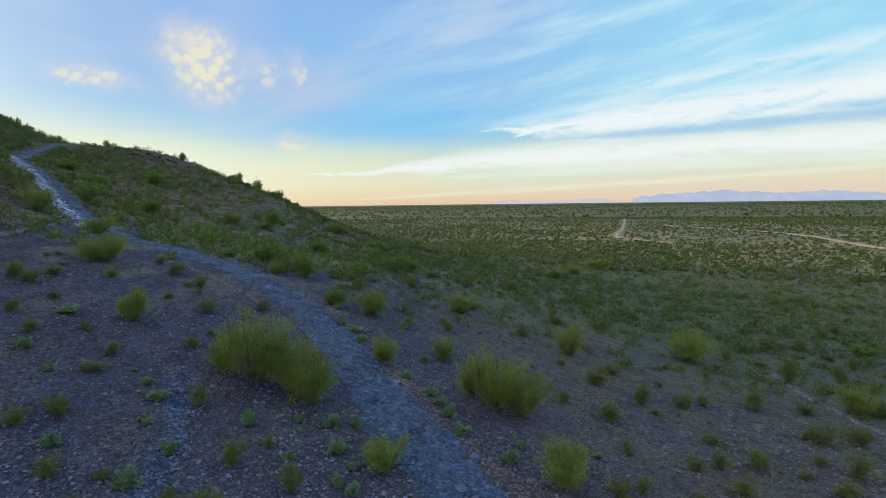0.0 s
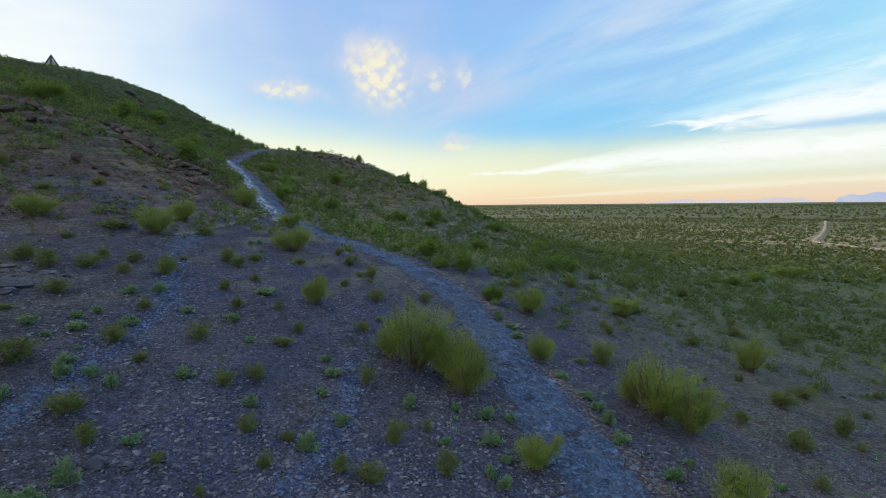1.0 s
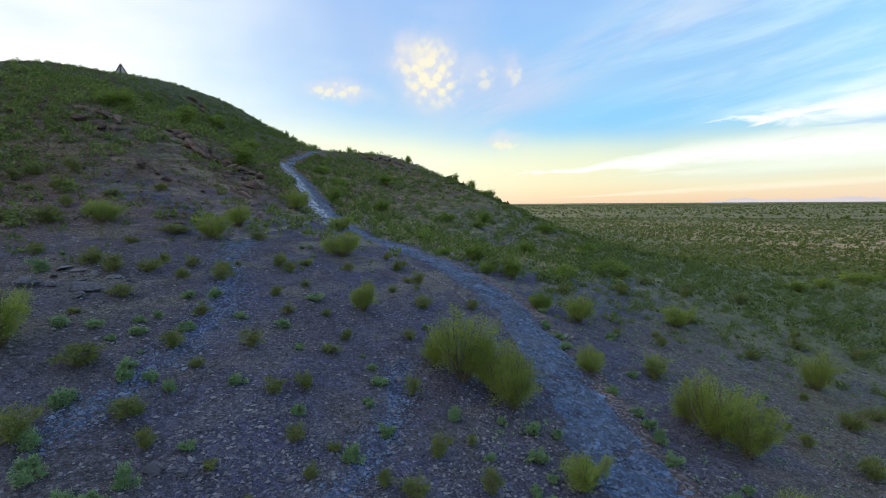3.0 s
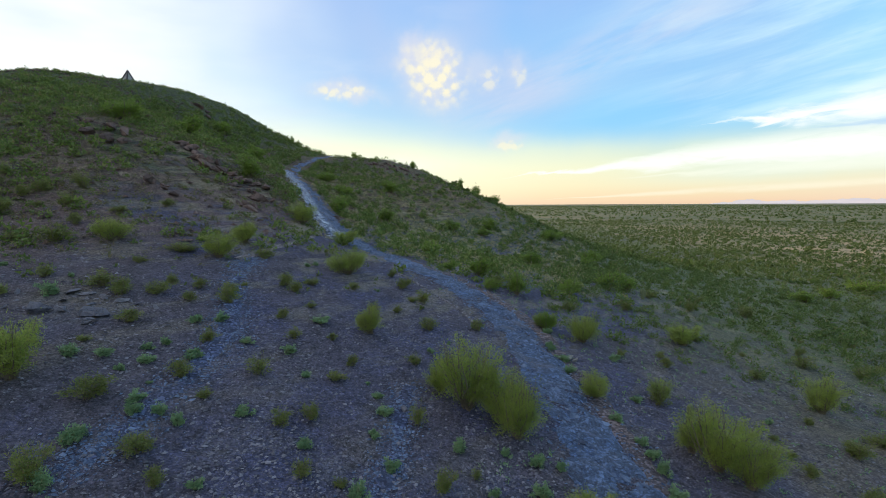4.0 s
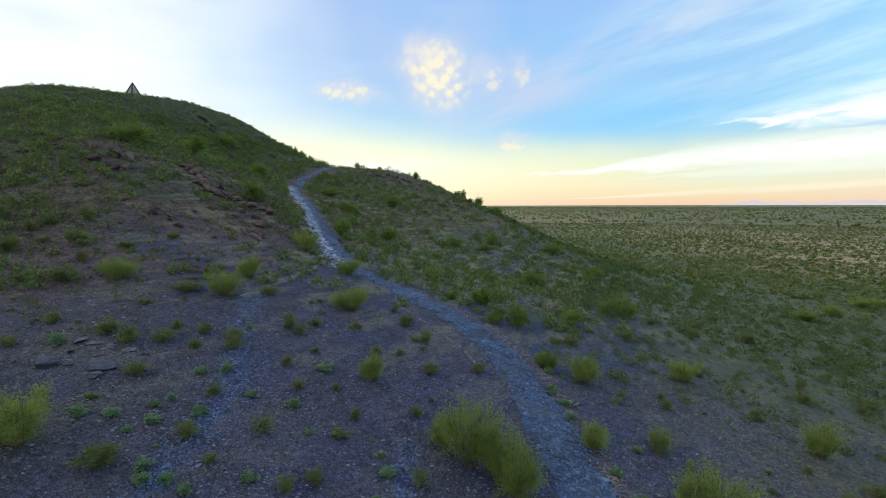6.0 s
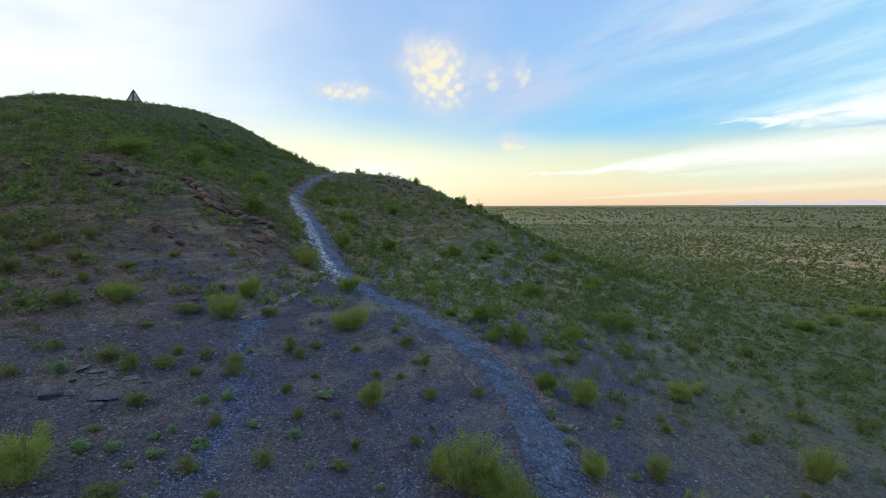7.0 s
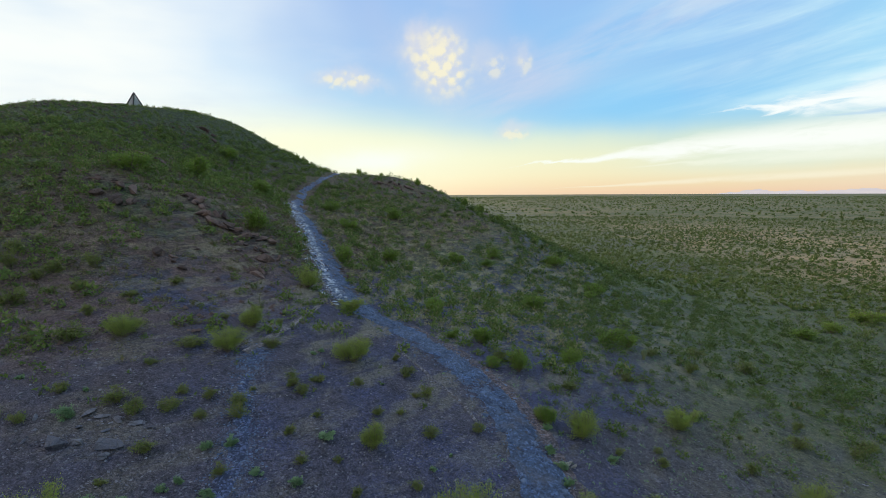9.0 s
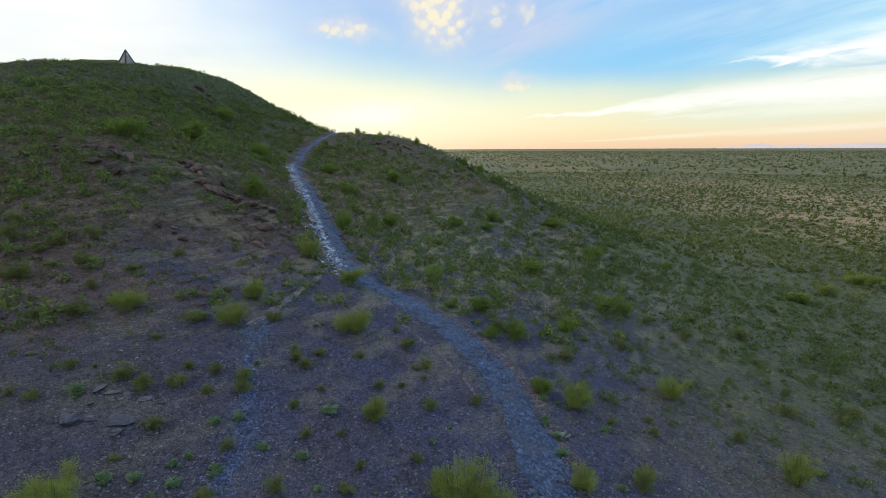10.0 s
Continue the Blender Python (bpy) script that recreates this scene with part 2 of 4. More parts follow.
    far = (y + x * 0.3 + (big - 0.5) * 240.0).ramp(210.0, 480.0)
    soil = mixed(t, far * 0.9, soil, mixed(t, noise_of(t, p, 0.02, 5.0, 0.7).ramp(0.4, 0.62), (0.078, 0.098, 0.037, 1), (0.172, 0.152, 0.072, 1)))
    shrubs = (cells(t, p, 0.17) + (fine - 0.5) * 0.35).ramp(0.44, 0.30)
    soil = mixed(t, shrubs * (y + x * 0.5).ramp(150.0, 260.0) * 0.8, soil, (0.075, 0.085, 0.04, 1))
    col = mixed(t, plain, col, soil)
    colour_in(t, b, col)
    bumped(t, b, (pebble.math("MULTIPLY", -0.8) + stain * 2.0 + fine * 1.8 + grain * 0.8 + noise_of(t, p, 1.0, 6.0, 0.75) * height * 6.0), 1.0, 0.10)
    return m


def trail_material():
    m, t, b = material("trail_rubble", 0.62, 0.45)
    p = place_of(t)
    warp = noise_of(t, p, 1.3, 3.0, 0.6, 0.0, 1)
    n = t.nodes.new("ShaderNodeMix")
    n.data_type, n.blend_type = "RGBA", "ADD"
    n.inputs[0].default_value = 0.35
    t.links.new(p.socket, n.inputs[6])
    t.links.new(warp.socket, n.inputs[7])
    q = Node(t, n.outputs[2])
    crack = cells(t, q, 6.5, "DISTANCE_TO_EDGE")
    tone, small = parts_of(t, cells(t, q, 6.5, "F1", "Color"))[0], parts_of(t, cells(t, q, 16.0, "F1", "Color"))[1]
    chips = cells(t, q, 14.0, "DISTANCE_TO_EDGE")
    mid, grain = noise_of(t, p, 0.7, 5.0, 0.6), noise_of(t, p, 16.0, 4.0, 0.7)
    col = mixed(t, mid.ramp(0.38, 0.66), (0.080, 0.124, 0.234, 1), (0.102, 0.133, 0.216, 1))
    col = mixed(t, 1.0, col, ramp_of(t, tone * 0.5 + small * 0.5, [(0.2, (0.5, 0.5, 0.5, 1)), (0.55, (1, 1, 1, 1)), (0.9, (2.1, 2.1, 2.1, 1))]), "MULTIPLY")
    col = mixed(t, grain.ramp(0.56, 0.74) * 0.6, col, (0.32, 0.35, 0.42, 1))
    col = mixed(t, crack.ramp(0.04, 0.0) * 0.5, col, (0.05, 0.05, 0.06, 1))
    col = mixed(t, noise_of(t, p, 0.45, 4.0).ramp(0.54, 0.70) * 0.45, col, (0.135, 0.110, 0.110, 1))
    colour_in(t, b, col)
    bumped(t, b, crack.ramp(0.0, 0.10) * 1.2 + chips.ramp(0.0, 0.1) * 0.6 + grain * 0.6 + mid * 1.5, 1.0, 0.05)
    return m


def dust_material(name, a, c):
    m, t, b = material(name, 0.92, 0.2)
    p = place_of(t)
    col = mixed(t, noise_of(t, p, 0.8, 5.0, 0.65).ramp(0.35, 0.65), a, c)
    col = mixed(t, noise_of(t, p, 15.0, 3.0, 0.7).ramp(0.5, 0.75) * 0.5, col, tuple(v * 0.5 for v in a[:3]) + (1,))
    tone = parts_of(t, cells(t, p, 12.0, "F1", "Color"))[0]
    col = mixed(t, 1.0, col, ramp_of(t, tone, [(0.1, (0.55, 0.55, 0.57, 1)), (0.6, (1, 1, 1, 1)), (0.95, (1.9, 1.9, 2.0, 1))]), "MULTIPLY")
    colour_in(t, b, col)
    bumped(t, b, noise_of(t, p, 9.0, 5.0, 0.7), 1.0, 0.08)
    return m


def rock_material(name, a, c, rough=0.8, spec=0.3, relief=0.12):
    m, t, b = material(name, rough, spec)
    p = place_of(t)
    info = Node(t, t.nodes.new("ShaderNodeObjectInfo").outputs["Random"])
    isl = Node(t, t.nodes.new("ShaderNodeNewGeometry").outputs["Random Per Island"])
    tone = (info + isl).math("FRACT")
    col = mixed(t, tone, a, c)
    col = mixed(t, noise_of(t, p, 3.0, 5.0, 0.7).ramp(0.4, 0.7) * 0.5, col, tuple(v * 0.45 for v in a[:3]) + (1,))
    col = mixed(t, noise_of(t, p, 22.0, 3.0, 0.7).ramp(0.55, 0.75) * 0.5, col, tuple(min(1, v * 1.7) for v in c[:3]) + (1,))
    colour_in(t, b, col)
    bumped(t, b, noise_of(t, p, 4.0, 8.0, 0.8) + cells(t, p, 2.6, "DISTANCE_TO_EDGE").ramp(0.0, 0.06) * 0.5, 1.0, relief)
    return m


def leaf_material(name, a, c, dry, through_light=0.3):
    m, t, b = material(name, 0.65, 0.25)
    p = place_of(t)
    info = Node(t, t.nodes.new("ShaderNodeObjectInfo").outputs["Random"])
    isl = Node(t, t.nodes.new("ShaderNodeNewGeometry").outputs["Random Per Island"])
    patch = noise_of(t, p, 0.55, 2.0)
    col = mixed(t, (isl * 0.6 + info * 0.25 + patch * 0.5 - 0.15), a, c)
    col = mixed(t, isl.ramp(0.86, 0.97) * 0.8, col, dry)
    colour_in(t, b, col)
    glow = t.nodes.new("ShaderNodeBsdfTranslucent")
    t.links.new(col.socket, glow.inputs["Color"])
    mix = t.nodes.new("ShaderNodeMixShader")
    mix.inputs[0].default_value = through_light
    t.links.new(b.outputs[0], mix.inputs[1])
    t.links.new(glow.outputs[0], mix.inputs[2])
    t.links.new(mix.outputs[0], t.nodes["Material Output"].inputs["Surface"])
    return m


def bark_material():
    m, t, b = material("twig_bark", 0.85, 0.2)
    p = place_of(t)
    col = mixed(t, noise_of(t, p, 9.0, 4.0, 0.6), (0.10, 0.075, 0.05, 1), (0.24, 0.20, 0.15, 1))
    colour_in(t, b, col)
    return m


def haze_glow_material(name, colour, light):
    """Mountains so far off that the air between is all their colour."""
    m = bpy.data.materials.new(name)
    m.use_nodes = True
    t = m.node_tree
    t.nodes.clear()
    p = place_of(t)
    # the haze is painted on as emitted colour; these slopes take no light
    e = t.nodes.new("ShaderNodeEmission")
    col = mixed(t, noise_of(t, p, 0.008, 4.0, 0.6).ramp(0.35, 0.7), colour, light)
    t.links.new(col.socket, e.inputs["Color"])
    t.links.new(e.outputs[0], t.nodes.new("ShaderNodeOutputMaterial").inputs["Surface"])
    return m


GROUND = ground_material()
TRAIL = trail_material()
MARGIN = dust_material("red_margin", (0.150, 0.112, 0.105, 1), (0.105, 0.088, 0.092, 1))
DUST = dust_material("path_dust", (0.20, 0.168, 0.155, 1), (0.145, 0.125, 0.12, 1))
RUNNEL = dust_material("slate_runnel", (0.082, 0.098, 0.165, 1), (0.070, 0.074, 0.112, 1))
PATH_DUST = dust_material("footpath_dust", (0.165, 0.145, 0.145, 1), (0.120, 0.108, 0.112, 1))
TRACK = dust_material("pale_track", (0.46, 0.37, 0.25, 1), (0.36, 0.29, 0.19, 1))
STRAW = leaf_material("straw_grass", (0.26, 0.235, 0.105, 1), (0.52, 0.45, 0.25, 1), (0.16, 0.17, 0.06, 1), 0.35)
SCREE = rock_material("slate_scree", (0.055, 0.075, 0.130, 1), (0.20, 0.25, 0.36, 1), relief=0.015)
GRAVEL = rock_material("gravel_stone", (0.045, 0.042, 0.056, 1), (0.28, 0.262, 0.290, 1), relief=0.01)
BOULDER = rock_material("grey_boulder", (0.105, 0.105, 0.135, 1), (0.225, 0.21, 0.23, 1))
RUST = rock_material("rust_outcrop", (0.075, 0.048, 0.040, 1), (0.23, 0.145, 0.115, 1))
# very light base colour stands in for sky glints on wet stone
WET_GLINT = rock_material("wet_slab_glint", (0.18, 0.21, 0.27, 1), (0.64, 0.67, 0.73, 1), 0.2, 0.8, 0.03)
CREO = leaf_material("creosote_leaf", (0.165, 0.225, 0.044, 1), (0.40, 0.46, 0.095, 1), (0.32, 0.29, 0.10, 1), 0.45)
OLIVE = leaf_material("bursage_leaf", (0.115, 0.145, 0.036, 1), (0.235, 0.265, 0.070, 1), (0.26, 0.20, 0.10, 1), 0.35)
SAGE = leaf_material("brittlebush_leaf", (0.13, 0.22, 0.095, 1), (0.27, 0.39, 0.19, 1), (0.30, 0.30, 0.15, 1), 0.35)
SCRUB = leaf_material("scrub_leaf", (0.072, 0.115, 0.028, 1), (0.175, 0.225, 0.058, 1), (0.24, 0.21, 0.10, 1), 0.32)
DARK = leaf_material("dark_scrub_leaf", (0.052, 0.084, 0.020, 1), (0.135, 0.180, 0.042, 1), (0.20, 0.17, 0.08, 1), 0.3)
GREEN_BUSH = leaf_material("hillside_creosote_leaf", (0.115, 0.185, 0.028, 1), (0.26, 0.36, 0.060, 1), (0.30, 0.28, 0.10, 1), 0.45)
GREEN = leaf_material("hill_leaf", (0.052, 0.086, 0.020, 1), (0.225, 0.290, 0.068, 1), (0.26, 0.22, 0.11, 1), 0.32)
BROWN = leaf_material("dry_tuft", (0.105, 0.100, 0.042, 1), (0.215, 0.200, 0.090, 1), (0.26, 0.18, 0.11, 1), 0.3)
BARK = bark_material()

# ---- the lie of the land ----
PLAIN = -7.5
LUMPS = [  # middle x, y, half-widths, turn, height
    (-91.7, 19.2, 47.8, 60.7, 1.80, 35.65),
    (-30.7, 61.5, 52.7, 28.3, -0.32, -8.67),
    (-48.4, 106.3, 36.0, 20.0, -1.20, 22.70),
    (-114.2, 103.7, 34.7, 25.6, -2.18, 35.82),
    (-77.3, 22.7, 32.2, 11.2, -0.32, -14.95),
    (-55.3, -32.6, 29.4, 46.8, -1.74, -13.94),
    (-18.3, 11.3, 13.8, 39.8, -0.30, 9.86),
    (-44.5, 99.0, 51.2, 17.5, 2.03, -8.47),
    (-58.8, 110.0, 27.3, 7.0, 1.43, 1.97),
    (-99.3, 107.2, 16.5, 7.0, 0.37, -7.59),
    (-18.3, 14.3, 16.5, 22.7, -0.18, -12.40),
    (-83.5, 73.7, 10.4, 19.1, 0.13, 9.47),
    (-74.6, -27.8, 59.4, 58.2, 0.84, 7.17),
    (27.0, -27.4, 7.0, 19.5, -1.51, 3.23),
]
TRAIL_LINE = [(7.5, -14.0), (5.2, 0.0), (3.2, 8.0), (1.6, 13.0), (0.2, 16.0), (-1.0, 17.8), (-2.0, 19.4), (-3.1, 21.5), (-4.1, 23.5), (-5.3, 25.5), (-6.6, 27.5), (-8.5, 29.7), (-10.3, 31.5),
              (-13.2, 33.5), (-16.6, 35.0), (-19.5, 36.0), (-22.6, 36.8), (-25.2, 38.2), (-28.1, 41.1), (-30.8, 44.0), (-36.4, 50.1), (-43.1, 56.2),
              (-51.5, 65.5), (-58.0, 75.0), (-62.5, 85.9), (-66.5, 96.4), (-72.0, 110.0)]


def lattice(ix, iy, seed):
    h = (ix.astype(np.int64) * 374761393 + iy.astype(np.int64) * 668265263 + seed * 1442695041) & 0xFFFFFFFF
    h = ((h ^ (h >> 13)) * 1274126177) & 0xFFFFFFFF
    return ((h ^ (h >> 16)) & 0xFFFFFF) / float(0xFFFFFF)


def wave(x, y, size, seed):
    """Smooth noise from -1 to 1 with hills of that size."""
    x, y = np.asarray(x, float) / size, np.asarray(y, float) / size
    ix, iy = np.floor(x), np.floor(y)
    fx, fy = x - ix, y - iy
    fx, fy = fx * fx * (3 - 2 * fx), fy * fy * (3 - 2 * fy)
    a, b = lattice(ix, iy, seed), lattice(ix + 1, iy, seed)
    c, d = lattice(ix, iy + 1, seed), lattice(ix + 1, iy + 1, seed)
    return 2 * ((a * (1 - fx) + b * fx) * (1 - fy) + (c * (1 - fx) + d * fx) * fy) - 1


def ground(x, y):
    x, y = np.asarray(x, float), np.asarray(y, float)
    z = np.full(x.shape, PLAIN)
    for cx, cy, a, b, turn, high in LUMPS:
        c, s = math.cos(turn), math.sin(turn)
        u, v = ((x - cx) * c + (y - cy) * s) / a, (-(x - cx) * s + (y - cy) * c) / b
        z = z + high * np.exp(-0.5 * (u * u + v * v))
    hill = np.clip((z + 6.0) / 12.0, 0, 1)
    z = z + hill * (0.22 * wave(x, y, 9.0, 1) + 0.12 * wave(x, y, 3.5, 2)) * np.clip((y + x * -0.6 - 20) / 30, 0.15, 1)
    crag = np.clip((z - 5.0) / 5.0, 0, 1) * np.clip((-x - 24.0) / 12.0, 0, 1)
    z = z + crag * (0.32 * np.abs(wave(x, y, 4.2, 6)) + 0.22 * np.abs(wave(x, y, 1.9, 7)) - 0.25)
    z = z + 0.07 * wave(x, y, 1.7, 3) + 0.05 * wave(x, y, 0.8, 4)
    z = z + 0.5 * wave(x, y, 45.0, 5) * np.clip((np.hypot(x, y) - 90) / 120, 0, 1) * (1 - hill)
    return z


def mesh_of(name, verts, faces, mat, smooth=False):
    """A mesh from arrays; all faces with the same number of corners."""
    me = bpy.data.meshes.new(name)
    verts, faces = np.asarray(verts, np.float32), np.asarray(faces, np.int32)
    n = faces.shape[1]
    me.vertices.add(len(verts))
    me.vertices.foreach_set("co", verts.ravel())
    me.loops.add(faces.size)
    me.loops.foreach_set("vertex_index", faces.ravel())
    me.polygons.add(len(faces))
    me.polygons.foreach_set("loop_start", np.arange(0, faces.size, n, dtype=np.int32))
    me.polygons.foreach_set("use_smooth", np.full(len(faces), smooth))
    me.update(calc_edges=True)
    me.materials.append(mat)
    return me


def sheet(rows, cols, closed=False):
    """Quads over a grid of rows x cols points."""
    i, j = np.meshgrid(np.arange(rows - 1), np.arange(cols if closed else cols - 1), indexing="ij")
    k = (j + 1) % cols
    return np.stack([i * cols + j, i * cols + k, (i + 1) * cols + k, (i + 1) * cols + j], -1).reshape(-1, 4)


def build_ground():
    fine = np.arange(-48, 78, 0.36)
    rest = np.arange(78, 312, 3.0)
    a = np.radians(np.concatenate([fine, rest]))
    r = np.concatenate([[0.0005, 1.0, 2.5], 4.5 * 1.021 ** np.arange(337)])
    r = np.append(r[r < 4950], 4950)
    rr, aa = np.meshgrid(r, a, indexing="ij")
    x, y = -np.sin(aa) * rr, np.cos(aa) * rr
    v = np.stack([x, y, ground(x, y)], -1).reshape(-1, 3)
    f = sheet(len(r), len(a), closed=True)
    tagged(new("ground", mesh_of("ground", v, f, GROUND, True)), "dark gravelly desert slope running out to a pale plain", "ground", kind="structure")


def spread(line, step):
    """Points along a line of corners, rounded off, at even steps."""
    p = np.array(line, float)
    for _ in range(3):
        q = np.empty((2 * len(p) - 2, 2))
        q[0::2], q[1::2] = p[:-1] * 0.75 + p[1:] * 0.25, p[:-1] * 0.25 + p[1:] * 0.75
        p = np.vstack([p[:1], q, p[-1:]])
    s = np.concatenate([[0], np.cumsum(np.hypot(*np.diff(p, axis=0).T))])
    at = np.arange(0, s[-1], step)
    return np.stack([np.interp(at, s, p[:, 0]), np.interp(at, s, p[:, 1])], -1)


def build_strip(name, line, width, mat, label, lift=0.06, rough=0.065, step=0.25, across=15, seed=20):
    p = spread(line, step)
    d = np.gradient(p, axis=0)
    d /= np.linalg.norm(d, axis=1)[:, None]
    side = np.stack([-d[:, 1], d[:, 0]], -1)
    u = np.linspace(-1, 1, across)
    s = np.arange(len(p)) * step
    ragged = lambda k: 1 + 0.24 * wave(s, 0 * s, 2.6, seed + k) + 0.2 * wave(s, 0 * s, 0.9, seed + 5 + k)
    half = np.where(u[None] < 0, ragged(0)[:, None], ragged(1)[:, None]) * width / 2 * np.interp(p[:, 1], [30, 48, 70], [1, 0.85, 0.55])[:, None] ** (across > 12)
    xy = p[:, None] + side[:, None] * (u[None] * half)[..., None]
    x, y = xy[..., 0], xy[..., 1]
    z = ground(x, y) + lift - (lift + 0.14) * np.abs(u[None]) ** 5
    z += rough * (wave(x, y, 0.55, seed + 9) + 0.6 * wave(x, y, 0.28, seed + 10)) * (1 - u[None] ** 4)
    v = np.stack([x, y, z], -1).reshape(-1, 3)
    return tagged(new(name, mesh_of(name, v, sheet(len(p), across), mat, True)), label, "path", kind="structure")


build_ground()
build_strip("trail", TRAIL_LINE, 2.9, TRAIL, "worn blue-grey rubble trail climbing the hillside", rough=0.09)
way = spread(TRAIL_LINE[3:16], 1.5)
lead = np.gradient(way, axis=0)
lead /= np.linalg.norm(lead, axis=1)[:, None]
build_strip("trail_margin", [tuple(q) for q in way + np.stack([lead[:, 1], -lead[:, 0]], -1) * 1.45], 1.3, MARGIN, "reddish gravel margin along the rubble trail", 0.03, 0.04, 0.25, 11, 120)
build_strip("footpath", [(-17.2, 33.2), (-16.5, 32.0), (-15.6, 31.3), (-14.3, 30.5), (-12.9, 29.8), (-11.4, 29.1), (-9.9, 28.0), (-8.7, 26.6)], 0.34, PATH_DUST, "narrow pale dusty footpath beside the rubble trail", 0.05, 0.02, 0.2, 9, 40)
build_strip("footpath_branch", [(-25.5, 37.0), (-23.6, 32.5), (-23.0, 29.3), (-22.4, 26.5), (-22.1, 24.0)], 0.6, DUST, "faint dusty footpath branching off the rubble trail", 0.04, 0.02, 0.2, 9, 60)
RUNNEL_LINE = [(-13.2, 8.7), (-13.7, 9.8), (-13.6, 11.0), (-14.3, 12.4), (-14.8, 13.7), (-15.4, 15.4), (-16.5, 17.7), (-18.5, 20.0), (-20.7, 22.5), (-21.8, 25.2)]
RUNNEL_SMALL = [(-6.9, 11.0), (-7.0, 13.2), (-7.5, 15.3), (-8.5, 17.7), (-8.9, 19.2)]
build_strip("runnel", RUNNEL_LINE, 1.0, RUNNEL, "shallow runnel of blue-grey slate chips", 0.02, 0.05, 0.2, 11, 130)
build_strip("runnel_small", RUNNEL_SMALL, 0.7, RUNNEL, "narrow runnel of blue-grey slate chips", 0.02, 0.05, 0.2, 11, 140)
PLAIN_TRACK = [(128.0, 400.0), (98.3, 307.3), (74.0, 236.0), (66.0, 216.0), (60.0, 196.0), (70.0, 170.0)]
SIDE_TRACK = [(118.0, 300.0), (133.6, 217.9), (130.0, 189.9), (121.0, 164.4), (112.4, 141.7), (125.0, 110.0)]
build_strip("plain_track", PLAIN_TRACK, 1.6, TRACK, "pale sandy track across the open plain", 0.25, 0.02, 1.5, 9, 80)
build_strip("plain_track_side", SIDE_TRACK, 2.2, TRACK, "pale sandy side track among desert shrubs", 0.25, 0.02, 1.5, 9, 90)
build_strip("sandy_wash", [(21.0, 36.0), (19.4, 30.1), (19.2, 27.2), (19.0, 24.0), (20.5, 18.0)], 0.7, DUST, "short pale sandy wash on the lower slope", 0.05, 0.02, 0.25, 9, 95)

# ---- distance ----


def build_mountain(name, label, mat, a0, a1, far, profile, seed):
    """A ridge of mountains far off: a real slope with gullies, from azimuth a0 to a1 (to the right: minus)."""
    az = np.radians(np.linspace(a0, a1, 150))
    u = np.linspace(0, 1, 150)
    top = np.interp(u, [q[0] for q in profile], [q[1] for q in profile])
    top = 0.85 * top * (1 + 0.14 * wave(u * 100, u * 0, 6, seed) + 0.08 * wave(u * 100, u * 0, 1.1, seed + 6)) + 8 * wave(u * 100, u * 0, 2.2, seed + 1) * np.minimum(1, top / 40)
    v = []
    for k, (share, back) in enumerate(((-0.25, 0), (0.35, 60), (0.75, 130), (1.0, 190))):
        r = far + back + 25 * wave(u * 100, u * 0 + k * 7, 3.0, seed + 3)
        v.append(np.stack([-np.sin(az) * r, np.cos(az) * r, PLAIN + np.maximum(top, 0.0) * share], -1))
    v = np.concatenate(v)
    tagged(new(name, mesh_of(name, v, sheet(4, 150), mat, True)), label, "mountain", kind="structure")


build_mountain("backdrop_mountain", "hazy blue-grey mountain range on the horizon", haze_glow_material("far_haze", srgb(188, 196, 222), srgb(202, 204, 222)), -18.3, -46, 4600,
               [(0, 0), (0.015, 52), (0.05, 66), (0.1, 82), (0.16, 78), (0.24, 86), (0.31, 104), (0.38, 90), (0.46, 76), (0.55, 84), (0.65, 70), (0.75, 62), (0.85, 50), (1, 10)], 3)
build_mountain("backdrop_hills", "faint lilac hills far off on the horizon", haze_glow_material("farther_haze", srgb(216, 206, 212), srgb(224, 212, 214)), -3.0, -17.6, 4750,
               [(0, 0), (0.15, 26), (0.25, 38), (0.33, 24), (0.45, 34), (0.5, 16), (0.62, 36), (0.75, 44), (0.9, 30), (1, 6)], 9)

# ---- plants ----


def part(name, me, parent, label=""):
    ob = new(name, me)
    ob.parent = parent
    return tagged(ob, label)


def tubes(paths, radius, sides=4):
    """Tapering round twigs along paths (n, k, 3)."""
    n, k, _ = paths.shape
    turn = np.arange(sides) * 2 * np.pi / sides
    ring = np.stack([np.cos(turn), np.sin(turn), 0 * turn], -1)
    taper = np.linspace(1, 0.25, k)
    r = np.broadcast_to(np.asarray(radius, float).reshape(-1, 1), (n, k)) * taper
    v = paths[:, :, None] + ring[None, None] * r[..., None, None]
    f = sheet(k, sides, closed=True)
    f = (f[None] + (np.arange(n) * k * sides)[:, None, None]).reshape(-1, 4)
    return v.reshape(-1, 3), f


def leaves(rng, at, way, length, width, simple=False):
    """A small bent leaf at each place, pointing along its way."""
    n = len(at)
    way = way / np.linalg.norm(way, axis=1)[:, None]
    side = np.cross(way, rng.normal(size=(n, 3)))
    side /= np.linalg.norm(side, axis=1)[:, None] + 1e-9
    l = (length * rng.uniform(0.6, 1.4, n))[:, None]
    w = (width * rng.uniform(0.6, 1.4, n))[:, None]
    if simple:
        v = np.stack([at - way * l * 0.4 - side * w * 0.5, at - way * l * 0.4 + side * w * 0.5, at + way * l * 0.6], 1)
        return v.reshape(-1, 3), np.arange(3 * n).reshape(-1, 3)
    v = np.stack([at - way * l * 0.5, at + side * w * 0.5, at + way * l * 0.5, at - side * w * 0.5], 1)
    return v.reshape(-1, 3), np.arange(4 * n).reshape(-1, 4)


